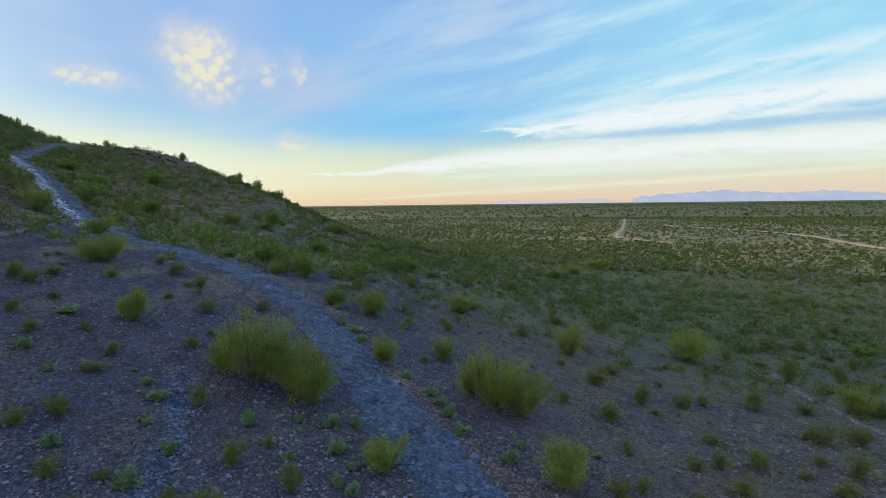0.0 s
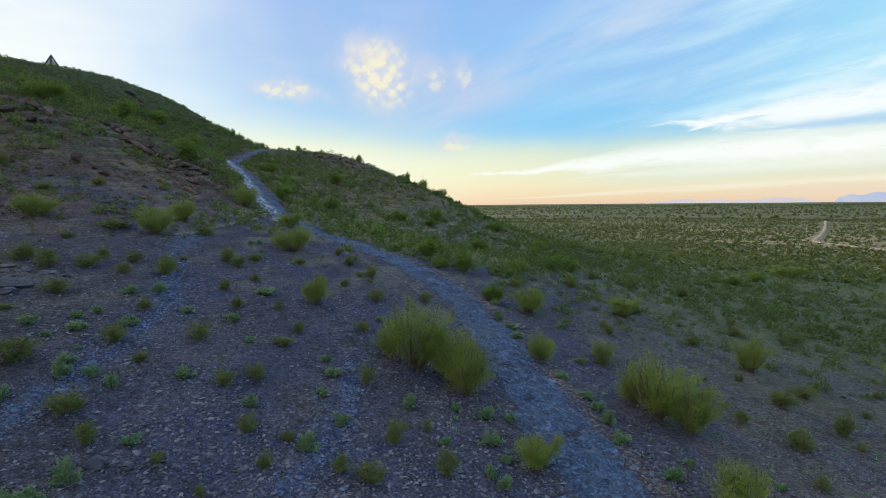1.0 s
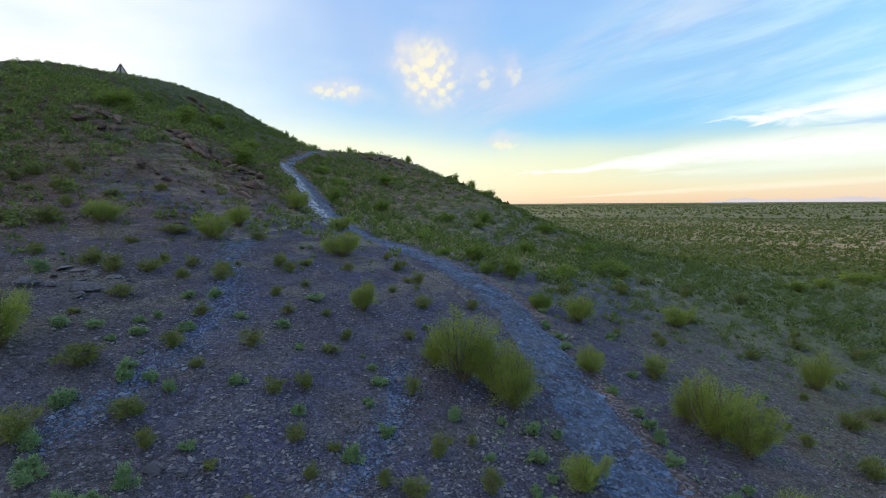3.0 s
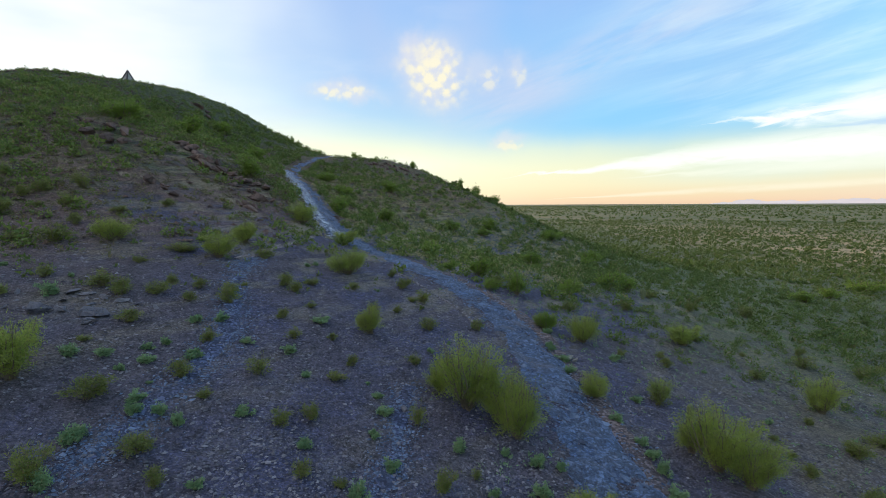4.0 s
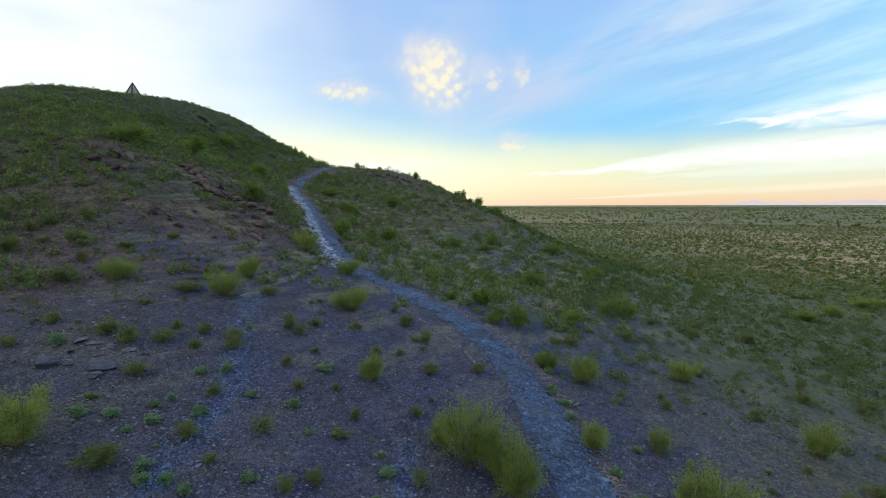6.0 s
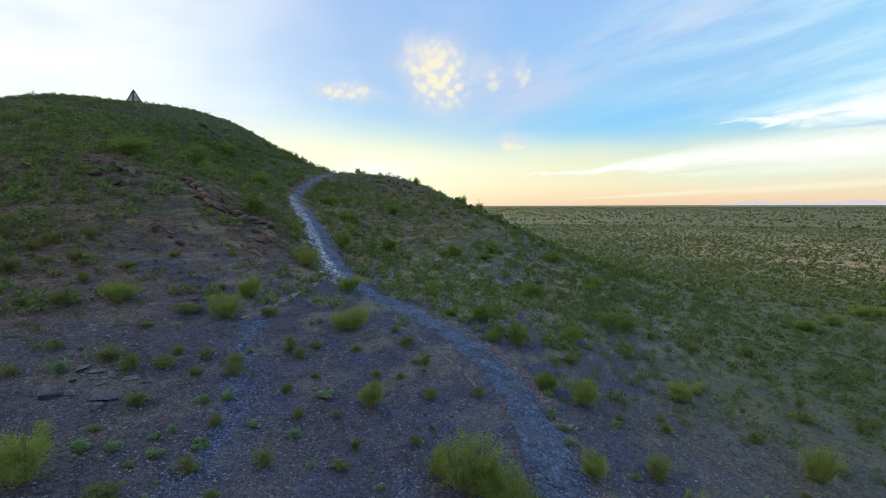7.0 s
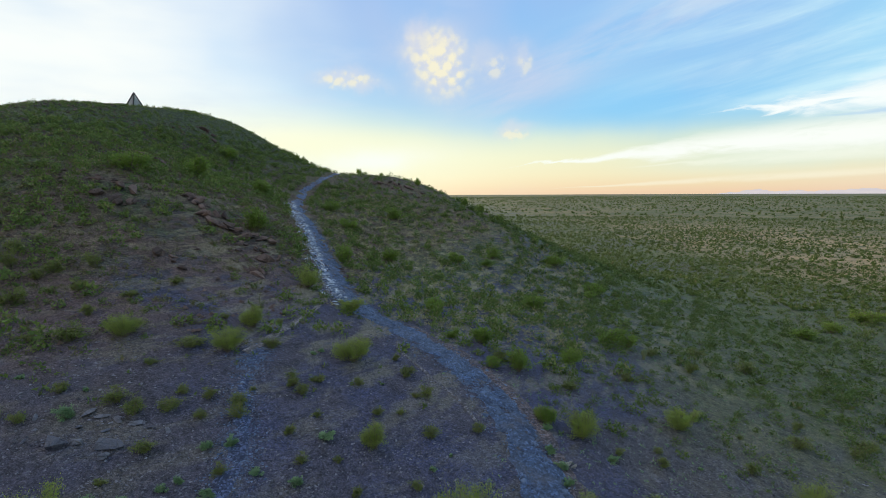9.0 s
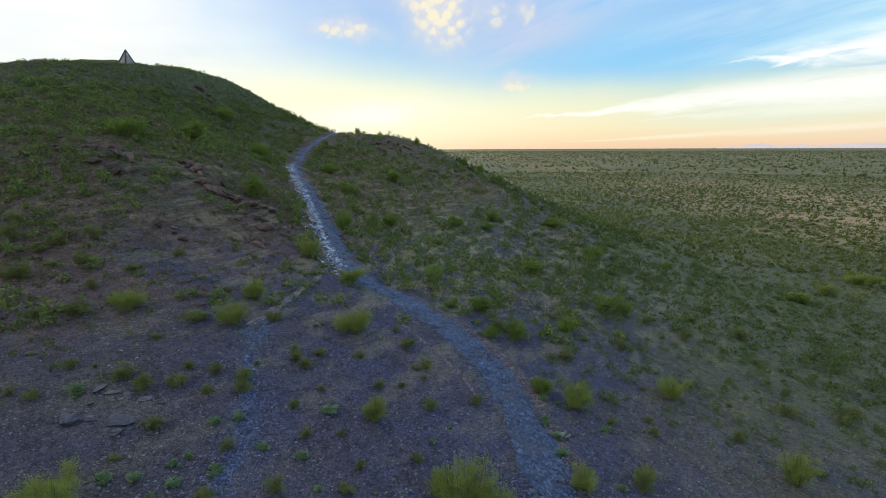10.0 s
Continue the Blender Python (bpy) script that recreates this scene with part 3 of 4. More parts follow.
def stems_of(rng, n, lean, tall, reach):
    """Stems that fan out from the base, n x 6 points, in a bush 1 high and 1 wide."""
    lobes = rng.integers(4, 8)
    lobe = rng.integers(0, lobes, n)
    a = (np.arange(lobes) * 2 * np.pi / lobes + rng.normal(0, 0.35, lobes))[lobe] + rng.normal(0, 0.30, n)
    out = np.sqrt(rng.uniform(0.01, 1, n)) * rng.uniform(0.62, 1.12, lobes)[lobe]
    high = (1 - lean * 0.42 * out ** 2.2) * rng.uniform(0.72, 1.08, n) * rng.uniform(0.74, 1.08, lobes)[lobe] * tall
    s = np.linspace(0, 1, 6)
    bend = rng.normal(0, 0.04, (n, 6, 3)) * s[None, :, None]
    rad = out[:, None] * reach * s[None] ** 0.75
    p = np.stack([np.cos(a)[:, None] * rad, np.sin(a)[:, None] * rad, high[:, None] * s[None] ** 1.15], -1)
    p[:, 0, :2] = rng.normal(0, 0.03, (n, 2))
    return p + bend


def bush(name, seed, mat, label, category, group, n_stems, n_leaves, lean, leaf, bare, spread_by, flat=0.0, simple=False):
    """A bush 1 m high and 1 m wide, to be sized as it is set out."""
    rng = np.random.default_rng(seed)
    root = tagged(new(name), label, category, group)
    p = stems_of(rng, n_stems, lean, 0.92, 0.46)
    # side twigs that leave the stems and rise
    k = rng.integers(0, n_stems, n_stems * 2)
    s = rng.uniform(0.3, 0.85, len(k))
    i = np.minimum((s * 5).astype(int), 4)
    f = (s * 5 - i)[:, None]
    base = p[k, i] * (1 - f) + p[k, i + 1] * f
    dirs = rng.normal(0, 1, (len(k), 3)) * (0.55, 0.55, 0.3) + base * (0.9, 0.9, 0.0) + (0, 0, 0.55 - flat)
    dirs /= np.linalg.norm(dirs, axis=1)[:, None]
    ln = rng.uniform(0.12, 0.30, len(k))[:, None, None]
    q = base[:, None] + dirs[:, None] * ln * np.linspace(0, 1, 6)[None, :, None]
    v1, f1 = tubes(p[:, (0, 2, 3, 5)], rng.uniform(0.008, 0.016, n_stems), 3 if simple else 4)
    v2, f2 = tubes(q[:, ::5], np.full(len(k), 0.005), 3)
    part("stem", mesh_of("stem", v1, f1, BARK), root, "thin grey-brown stems")["kind"] = "stuff"
    part("twig", mesh_of("twig", v2, f2, BARK), root)["kind"] = "stuff"
    # leaves gather along the outer stems and twigs
    both = np.concatenate([p, q, q])
    lo = np.concatenate([np.full(len(p), bare), np.full(2 * len(q), 0.15)])
    j = rng.integers(0, len(both), n_leaves)
    s = lo[j] + (1 - lo[j]) * rng.uniform(0, 1.06, n_leaves)
    i = np.minimum((s * 5).astype(int), 4)
    f = (s * 5 - i)[:, None]
    at = both[j, i] * (1 - f) + both[j, i + 1] * f
    way = both[j, i + 1] - both[j, i]
    way /= np.linalg.norm(way, axis=1)[:, None] + 1e-9
    at = at + rng.normal(0, spread_by, (n_leaves, 3))
    at[:, 2] = np.abs(at[:, 2] - 0.02) + 0.02
    v, f = leaves(rng, at, way + rng.normal(0, 0.55, (n_leaves, 3)) + (0, 0, 0.3), *leaf, simple)
    part("foliage", mesh_of("foliage", v, f, mat), root)["kind"] = "stuff"
    return root


def set_out(kinds, rows, rng):
    """Copies of the kinds at rows of x, y, height, width."""
    for i, (x, y, high, wide) in enumerate(rows):
        ob = kinds[i % len(kinds)]
        m = Matrix.Translation((x, y, float(ground(x, y)) - 0.03)) @ Matrix.Rotation(rng.uniform(0, 6.28), 4, "Z") @ Matrix.Diagonal((wide * 1.08, wide * 1.08, high * 1.15, 1))
        copy_thing(ob, m)


def retire(kinds):
    """The patterns themselves go once their copies stand."""
    for ob in kinds:
        for o in (*ob.children_recursive, ob):
            bpy.data.objects.remove(o)


rng = np.random.default_rng(11)
big_bush = [bush("creosote_bush", 100 + k, CREO, "airy yellow-green creosote bush on dark gravel", "bush", "creosote bushes on the slope", 46, 17000, 1.0, (0.026, 0.0095), 0.34, 0.040, 0.0, True) for k in range(5)]
mid_bush = [bush("creosote_bush", 120 + k, GREEN_BUSH, "dense green creosote bush on the hillside", "bush", "creosote bushes on the hillside", 26, 4600, 1.0, (0.050, 0.019), 0.24, 0.05, 0.0, True) for k in range(4)]
low_bush = [bush("bursage_bush", 140 + k, OLIVE, "low olive-brown bursage bush on gravel", "bush", "bursage bushes on the slope", 16, 1600, 1.3, (0.078, 0.022), 0.12, 0.055, 0.3, True) for k in range(5)]
sage = [bush("brittlebush", 160 + k, SAGE, "small grey-green brittlebush mound on gravel", "bush", "brittlebushes on the slope", 12, 1300, 1.2, (0.10, 0.055), 0.2, 0.06, 0.3, True) for k in range(5)]

CREOSOTE = [
    (-6.6, 19.1, 2.5, 2.8), (-5.4, 19.2, 1.9, 2.1), (-4.6, 18.6, 2.0, 2.2), (-7.9, 19.6, 1.2, 1.4), (-1.7, 15.7, 1.2, 1.6), (1.8, 21.4, 2.2, 2.6), (2.8, 20.9, 1.9, 2.1),
    (1.0, 21.9, 1.3, 1.5), (3.5, 16.4, 1.6, 1.9), (15.6, 35.9, 2.4, 3.4), (7.0, 31.5, 1.8, 1.9), (20.1, 27.0, 1.4, 2.0), (-4.2, 30.2, 1.5, 2.4),
    (-6.3, 30.4, 1.0, 1.4), (0.9, 36.2, 1.6, 2.5), (-2.7, 23.8, 1.1, 1.5), (-0.2, 26.1, 1.0, 1.2), (-12.3, 21.8, 1.3, 1.6),
    (-17.5, 28.1, 1.8, 2.4), (-22.3, 35.2, 1.3, 2.0), (-26.8, 36.0, 1.7, 2.2), (-22.9, 23.6, 1.5, 2.0), (-24.1, 26.9, 1.4, 2.0), (-28.0, 21.1, 1.6, 2.1), (-18.3, 10.7, 2.2, 2.6)]
SLOPE = [
    (-13.2, 39.0, 1.6, 2.3), (-9.3, 35.7, 1.6, 2.3), (-6.8, 40.9, 1.4, 2.1), (-4.9, 49.5, 1.7, 2.6), (-3.6, 50.4, 1.9, 2.8), (-13.8, 58.3, 1.7, 3.0), (-10.1, 76.8, 2.2, 3.4),
    (-19.2, 43.8, 1.5, 2.6), (-15.0, 37.8, 0.8, 1.6), (-6.0, 30.0, 1.1, 1.4), (-10.8, 34.6, 1.0, 1.3), (-31.1, 57.1, 1.8, 2.9), (-27.6, 69.8, 1.8, 3.0), (-25.6, 78.9, 1.8, 3.2),
    (-18.5, 89.9, 2.1, 4.2), (-30.6, 46.8, 2.2, 2.3), (-40.5, 63.0, 1.8, 3.3), (-41.3, 77.2, 2.0, 3.8), (-48.0, 69.8, 1.8, 3.6), (-49.4, 38.2, 2.2, 3.7), (-52.7, 48.6, 2.7, 4.2),
    (-37.0, 41.6, 2.3, 3.5), (-69.8, 71.0, 2.2, 3.9), (-52.7, 59.9, 2.1, 3.8), (-78.0, 101.3, 1.1, 1.3)]
CREST = [(-75.3, 96.2, 1.6, 1.3), (-70.4, 99.0, 1.2, 1.4), (-65.1, 104.3, 1.9, 1.7), (-52.2, 107.4, 2.0, 2.0), (-41.0, 106.5, 2.1, 2.0), (-37.5, 107.0, 2.4, 2.4), (-33.5, 107.0, 2.2, 2.2), (-83.0, 98.5, 1.0, 1.2)]
# bursage by stretch of ground: the foot of the hill, the open slope, the runnels, beside the trail, the lower fan
LOW_HILL = [
    (-41.4, 23.2, 1.1, 1.8), (-39.8, 21.8, 1.4, 1.4), (-37.3, 22.0, 0.8, 1.4), (-37.1, 23.0, 1.2, 1.5), (-35.8, 19.9, 1.3, 1.7), (-35.7, 24.8, 1.4, 1.5), (-34.0, 22.6, 0.9, 1.3),
    (-31.4, 21.3, 0.8, 1.0), (-31.3, 18.0, 0.6, 0.8), (-31.2, 24.0, 0.6, 1.2), (-30.9, 27.2, 0.6, 1.1), (-29.8, 19.2, 1.1, 2.2), (-25.8, 16.2, 0.6, 0.9), (-25.0, 14.0, 0.6, 0.9),
    (-24.9, 20.2, 0.5, 0.8), (-24.6, 22.6, 0.7, 2.1), (-23.3, 17.2, 0.8, 1.5), (-21.9, 17.0, 0.8, 1.4), (-21.6, 19.4, 0.7, 0.7), (-21.5, 25.6, 0.9, 1.1), (-21.1, 18.0, 0.7, 1.4)]
LOW_OPEN = [
    (-20.4, 19.9, 0.6, 0.9), (-19.6, 15.6, 0.6, 1.1), (-19.4, 18.4, 0.6, 0.8), (-19.2, 13.5, 0.3, 0.6), (-19.0, 20.2, 0.8, 1.1), (-18.7, 24.0, 0.5, 0.7), (-18.2, 19.5, 0.8, 1.1),
    (-18.2, 23.4, 0.7, 0.9), (-17.5, 24.7, 0.6, 1.0), (-17.4, 23.0, 0.7, 0.9), (-16.2, 16.4, 0.6, 0.8), (-15.8, 11.4, 0.8, 1.5), (-15.8, 20.2, 0.6, 0.7), (-15.7, 25.8, 0.6, 0.7),
    (-15.7, 30.2, 0.6, 0.7), (-15.6, 22.0, 0.4, 0.6), (-15.0, 14.0, 0.7, 1.1), (-14.3, 29.0, 0.8, 1.2), (-13.8, 8.5, 1.1, 1.2), (-13.5, 24.3, 0.6, 0.8), (-13.3, 15.8, 0.7, 1.0),
    (-13.0, 19.9, 0.4, 0.5)]
LOW_RUNNEL = [
    (-12.8, 10.6, 0.7, 1.1), (-12.7, 26.9, 0.4, 0.6), (-12.6, 25.1, 0.5, 0.6), (-12.3, 27.5, 0.8, 1.0), (-11.5, 10.1, 0.6, 0.7), (-11.3, 18.8, 0.6, 0.6), (-11.1, 17.3, 0.4, 0.9),
    (-11.0, 36.3, 1.1, 1.5), (-10.8, 14.0, 0.6, 0.8), (-10.5, 24.3, 0.7, 1.1), (-10.3, 14.8, 0.7, 0.8), (-9.8, 10.4, 0.3, 0.5), (-9.4, 20.6, 0.6, 0.7), (-8.9, 12.5, 0.6, 0.7),
    (-8.8, 26.4, 0.6, 0.9), (-8.3, 10.1, 0.4, 0.3), (-7.9, 12.9, 0.4, 0.5), (-7.7, 11.6, 0.6, 0.5), (-7.6, 17.0, 0.8, 0.7), (-6.2, 12.5, 0.5, 0.6), (-5.9, 35.8, 0.8, 1.3),
    (-5.6, 14.5, 0.9, 0.8), (-5.3, 12.6, 0.7, 1.0), (-5.0, 15.6, 0.4, 0.4)]
LOW_TRAIL = [
    (-3.8, 13.8, 0.8, 0.7), (-2.8, 41.0, 0.9, 1.0), (-2.2, 30.0, 0.5, 0.7), (-1.7, 49.9, 0.8, 1.6), (-0.2, 25.6, 0.9, 1.0), (-0.0, 30.6, 0.6, 0.9), (1.6, 48.7, 1.1, 1.4),
    (2.0, 54.9, 0.9, 2.0), (4.5, 24.6, 0.4, 0.5), (4.5, 34.1, 0.6, 0.9), (4.9, 23.3, 0.6, 0.8), (5.1, 16.3, 0.6, 1.0), (5.9, 16.7, 0.6, 0.7), (6.1, 54.7, 1.3, 2.1),
    (6.2, 19.1, 0.6, 0.6), (6.5, 22.1, 0.6, 1.2), (6.7, 22.7, 0.7, 1.0), (7.1, 26.5, 0.9, 1.1), (7.1, 27.0, 0.6, 1.0), (7.9, 40.5, 0.9, 1.8), (8.3, 18.4, 0.5, 0.8),
    (8.3, 43.8, 0.8, 1.0), (8.6, 28.8, 0.8, 1.3), (8.8, 24.8, 1.3, 1.0), (9.1, 16.9, 0.7, 1.0), (9.3, 18.8, 0.6, 0.7)]
LOW_FAN = [
    (10.1, 21.1, 0.5, 1.0), (10.7, 24.9, 0.8, 1.3), (10.8, 19.2, 0.9, 1.1), (11.4, 42.4, 0.8, 1.2), (12.0, 25.9, 0.6, 0.8), (12.2, 18.8, 0.4, 0.6), (12.5, 44.2, 1.0, 1.7),
    (12.8, 17.7, 0.7, 1.2), (14.2, 19.1, 0.9, 1.2), (14.6, 26.3, 0.9, 1.5), (15.1, 22.4, 1.0, 1.5), (16.8, 22.5, 1.1, 1.2), (17.3, 26.5, 0.8, 1.1), (19.3, 38.2, 0.9, 1.4),
    (20.2, 32.7, 1.7, 1.2), (21.2, 26.9, 0.9, 0.7), (21.2, 37.1, 0.6, 0.9), (23.7, 33.1, 1.6, 1.0), (24.5, 31.7, 0.9, 1.3), (26.2, 44.6, 1.2, 2.0), (28.8, 39.0, 1.2, 1.5),
    (28.8, 41.4, 0.8, 1.3), (29.2, 45.6, 1.1, 1.5), (37.6, 53.2, 1.0, 1.6)]
SAGE_RUNNEL = [
    (-23.9, 15.3, 0.7, 0.8), (-18.6, 12.6, 0.5, 0.8), (-17.8, 13.3, 0.4, 0.6), (-17.8, 17.2, 0.4, 0.6), (-17.3, 14.6, 0.3, 0.5), (-17.2, 17.9, 0.5, 0.6), (-17.1, 15.2, 0.4, 0.4),
    (-16.5, 13.9, 0.4, 0.6), (-15.8, 15.3, 0.4, 0.7), (-15.2, 17.3, 0.3, 0.6), (-14.7, 12.0, 0.4, 0.6), (-14.3, 9.9, 0.6, 0.8), (-14.3, 20.9, 0.4, 0.9), (-14.2, 11.6, 0.5, 0.5),
    (-13.7, 12.1, 0.4, 0.5), (-13.5, 17.8, 0.4, 0.6), (-13.3, 8.5, 0.6, 0.7), (-13.0, 12.1, 0.5, 0.4), (-12.2, 7.9, 0.6, 0.7)]
SAGE_SLOPE = [
    (-12.0, 13.7, 0.4, 0.6), (-12.0, 16.8, 0.3, 0.4), (-11.1, 7.9, 0.4, 0.6), (-10.7, 10.6, 0.3, 0.5), (-10.6, 8.1, 0.4, 0.6), (-10.6, 8.9, 0.7, 0.5), (-9.6, 13.6, 0.4, 0.5),
    (-9.4, 17.4, 0.3, 0.4), (-8.7, 16.7, 0.4, 0.6), (-8.3, 15.3, 0.3, 0.4), (-7.3, 12.8, 0.6, 0.6), (-7.2, 14.3, 0.4, 0.6), (-5.9, 16.6, 0.5, 0.6), (-5.9, 29.4, 0.4, 0.6),
    (-5.3, 27.4, 0.5, 0.6), (-4.6, 17.3, 0.3, 0.4), (-4.5, 26.6, 0.4, 0.7), (-4.3, 15.2, 0.3, 0.4), (-4.0, 25.5, 0.4, 0.6)]
SAGE_TRAIL = [
    (-3.6, 17.4, 0.5, 0.6), (-3.2, 16.1, 0.5, 0.7), (-2.9, 17.7, 0.4, 0.4), (-2.8, 14.5, 0.4, 0.5), (-2.6, 15.4, 0.3, 0.4), (-2.4, 14.2, 0.4, 0.5), (-2.4, 29.1, 0.4, 0.7),
    (-1.6, 22.4, 0.4, 0.6), (-1.1, 25.0, 0.4, 0.5), (-0.7, 21.1, 0.4, 0.6), (-0.3, 20.5, 0.4, 0.6), (0.1, 19.7, 0.6, 0.5), (0.4, 18.5, 0.4, 0.7), (2.0, 17.4, 0.5, 0.6),
    (2.5, 18.3, 0.3, 0.4)]
FAN_TALL = [
    (-24.9, 74.1, 1.0, 3.1), (-15.0, 62.7, 1.0, 2.9), (-10.3, 74.8, 1.0, 3.0), (-0.9, 83.2, 0.9, 2.2), (15.4, 79.5, 1.4, 4.1), (19.5, 86.4, 1.7, 2.9), (26.5, 97.9, 2.0, 5.4), (33.6, 44.4, 1.0, 2.5)]
LOW = LOW_HILL + LOW_OPEN + LOW_RUNNEL + LOW_TRAIL + LOW_FAN
SAGE_ROWS = SAGE_RUNNEL + SAGE_SLOPE + SAGE_TRAIL
set_out(big_bush, CREOSOTE, rng)
set_out(mid_bush, SLOPE + CREST + FAN_TALL, rng)
set_out(low_bush, LOW, rng)
set_out(sage, SAGE_ROWS, rng)

# the rest of the near slope: smaller plants set out by chance, clear of the trail and of each other
TRAIL_POINTS = spread(TRAIL_LINE, 0.5)
taken = [(r[0], r[1], r[3]) for r in CREOSOTE + SLOPE + LOW + SAGE_ROWS]


def clear_of(x, y, gap):
    if np.min(np.hypot(TRAIL_POINTS[:, 0] - x, TRAIL_POINTS[:, 1] - y)) < 1.75:
        return False
    return all((x - u) ** 2 + (y - v) ** 2 > (w * 0.4 + gap) ** 2 for u, v, w in taken)


def by_chance(count, a0, a1, r0, r1, gap, sizes):
    """Rows of x, y, height, width within a fan round the start."""
    rows = []
    for _ in range(count * 12):
        if len(rows) == count:
            break
        a, r = radians(rng.uniform(a0, a1)), math.sqrt(rng.uniform(r0 * r0, r1 * r1))
        x, y = -math.sin(a) * r, math.cos(a) * r
        if clear_of(x, y, gap):
            w = rng.uniform(*sizes)
            rows.append((x, y, w * rng.uniform(0.6, 0.85), w))
            taken.append((x, y, w))
    return rows


set_out(low_bush, by_chance(16, -42, 2, 12, 40, 0.6, (0.4, 0.8)), rng)
set_out(low_bush, by_chance(14, 30, 68, 17, 42, 0.6, (0.4, 0.8)), rng)
set_out(sage, by_chance(30, -42, 62, 10, 34, 0.5, (0.2, 0.4)), rng)
retire(big_bush + mid_bush + low_bush + sage)


# middle x, y, rocks, length and turn of each ledge
CRAGS = [(-41.6, 39.0, 12, 1.8, 20), (-40.2, 39.6, 9, 1.5, 20), (-38.2, 37.6, 9, 1.4, 10), (-35.6, 39.2, 12, 1.3, 40), (-33.2, 37.8, 10, 1.2, 40), (-32.0, 36.6, 7, 0.9, 40), (-43.3, 32.1, 8, 1.6, 15),
         (-47.0, 34.0, 6, 1.8, 15), (-52.7, 101.0, 12, 2.2, 10), (-55.2, 97.0, 9, 2.0, 10), (-50.0, 97.0, 7, 1.8, 5), (-33.3, 28.9, 6, 0.9, 20), (-76.9, 73.2, 7, 1.5, 0), (-56.0, 46.0, 5, 1.5, 10), (-30.0, 33.8, 6, 0.9, 30)]
TRACKS = [spread(q, 4.0) for q in (PLAIN_TRACK, SIDE_TRACK)]


def scrub(name, label, count, area, leaf_n, leaf, size, mat, seed, density):
    """Shrubs beyond counting, joined into one mesh: (a0, a1, r0, r1) is the fan that they fill."""
    g = np.random.default_rng(seed)
    a = np.radians(g.uniform(area[0], area[1], count * 4))
    r = np.sqrt(g.uniform(area[2] ** 2, area[3] ** 2, count * 4))
    x, y = -np.sin(a) * r, np.cos(a) * r
    keep = g.uniform(0, 1, len(x)) < density(x, y)
    near = np.array([np.min((TRAIL_POINTS[:, 0] - u) ** 2 + (TRAIL_POINTS[:, 1] - v) ** 2) for u, v in zip(x[keep], y[keep])])
    x, y = x[keep][near > 2.2], y[keep][near > 2.2]
    bare = (np.hypot(x + 92.6, y - 71.7) > 5.0) & np.all([np.min(np.hypot(q[:, :1] - x, q[:, 1:] - y), axis=0) > 2.6 for q in TRACKS], axis=0)
    bare &= np.all([np.hypot(x - q[0], y - q[1]) > q[3] * 1.1 for q in CRAGS], axis=0)
    x, y = x[bare][:count], y[bare][:count]
    n = len(x)
    w = size[0] + (size[1] - size[0]) * g.uniform(0, 1, n) ** 1.6
    w = w * np.where(ground(x, y) > 23.0, 0.55, 1.0)
    h = w * g.uniform(0.45, 0.8, n)
    c = g.normal(size=(n, leaf_n, 3))
    c /= np.linalg.norm(c, axis=2)[..., None]
    c *= (g.uniform(0.1, 1, (n, leaf_n)) ** 0.45)[..., None] * (1 + 0.12 * g.normal(size=(n, leaf_n, 1)))
    c[..., 2] = np.abs(c[..., 2])
    at = np.stack([x, y, ground(x, y) - 0.03], -1)[:, None] + c * np.stack([w / 2, w / 2, h], -1)[:, None]
    way = c + g.normal(0, 0.8, c.shape) + (0, 0, 0.15)
    big = np.repeat(w, leaf_n)
    v, f = leaves(g, at.reshape(-1, 3), way.reshape(-1, 3), leaf[0] * big, leaf[1] * big, True)
    tagged(new(name, mesh_of(name, v, f, mat)), label, "shrubs", kind="stuff")


def on_hill(x, y):
    z = ground(x, y)
    return np.clip(0.12 + 0.58 * np.clip((z - 8) / 10, 0, 1) + 0.30 * wave(x, y, 14, 31) + 0.15 * wave(x, y, 5, 32), 0.05, 1) * np.where((x > -74) & (y > 84), 0.4, 1.0) * np.where(np.arctan2(-x, y) < 0.50, 0.62, 1.0)


def on_foot(x, y):
    return np.clip(0.55 + 0.4 * wave(x, y, 11, 37) + 0.3 * wave(x, y, 4, 38), 0.05, 1) * np.clip((ground(x, y) - 4.0) / 3.0, 0, 1)


def on_fan(x, y):
    return np.clip(0.62 + 0.14 * wave(x, y, 18, 33) + 0.08 * wave(x, y, 5, 34), 0.15, 1)


def on_plain(x, y):
    return np.clip(0.6 + 0.25 * wave(x, y, 45, 35) + 0.25 * wave(x, y, 120, 36), 0.15, 1)


scrub("hill_scrub", "dense green shrubs covering the hill", 5600, (12, 66, 34, 135), 56, (0.20, 0.125), (0.4, 1.6), GREEN, 51, on_hill)
scrub("hill_grass", "low green tufts between the shrubs of the hill", 9000, (8, 66, 28, 130), 14, (0.38, 0.2), (0.2, 0.6), SCRUB, 52, on_hill)
scrub("hill_tufts", "low dry olive-brown tufts on the foot of the hill", 5200, (24, 68, 24, 80), 16, (0.34, 0.13), (0.2, 0.75), BROWN, 61, on_foot)
scrub("near_fan_scrub", "scattered green desert shrubs on the lower slope", 2000, (-46, 12, 32, 85), 70, (0.17, 0.09), (0.3, 1.2), SCRUB, 57, on_fan)
scrub("straw_tufts", "straw-coloured dry grass tufts on the flank of the spur", 6500, (8, 36, 42, 105), 10, (0.40, 0.12), (0.25, 0.75), STRAW, 58, on_fan)
scrub("fan_creosote", "taller olive-green creosote bushes on the lower slope", 150, (-46, 8, 44, 100), 190, (0.12, 0.055), (1.0, 2.3), SCRUB, 60, on_fan)
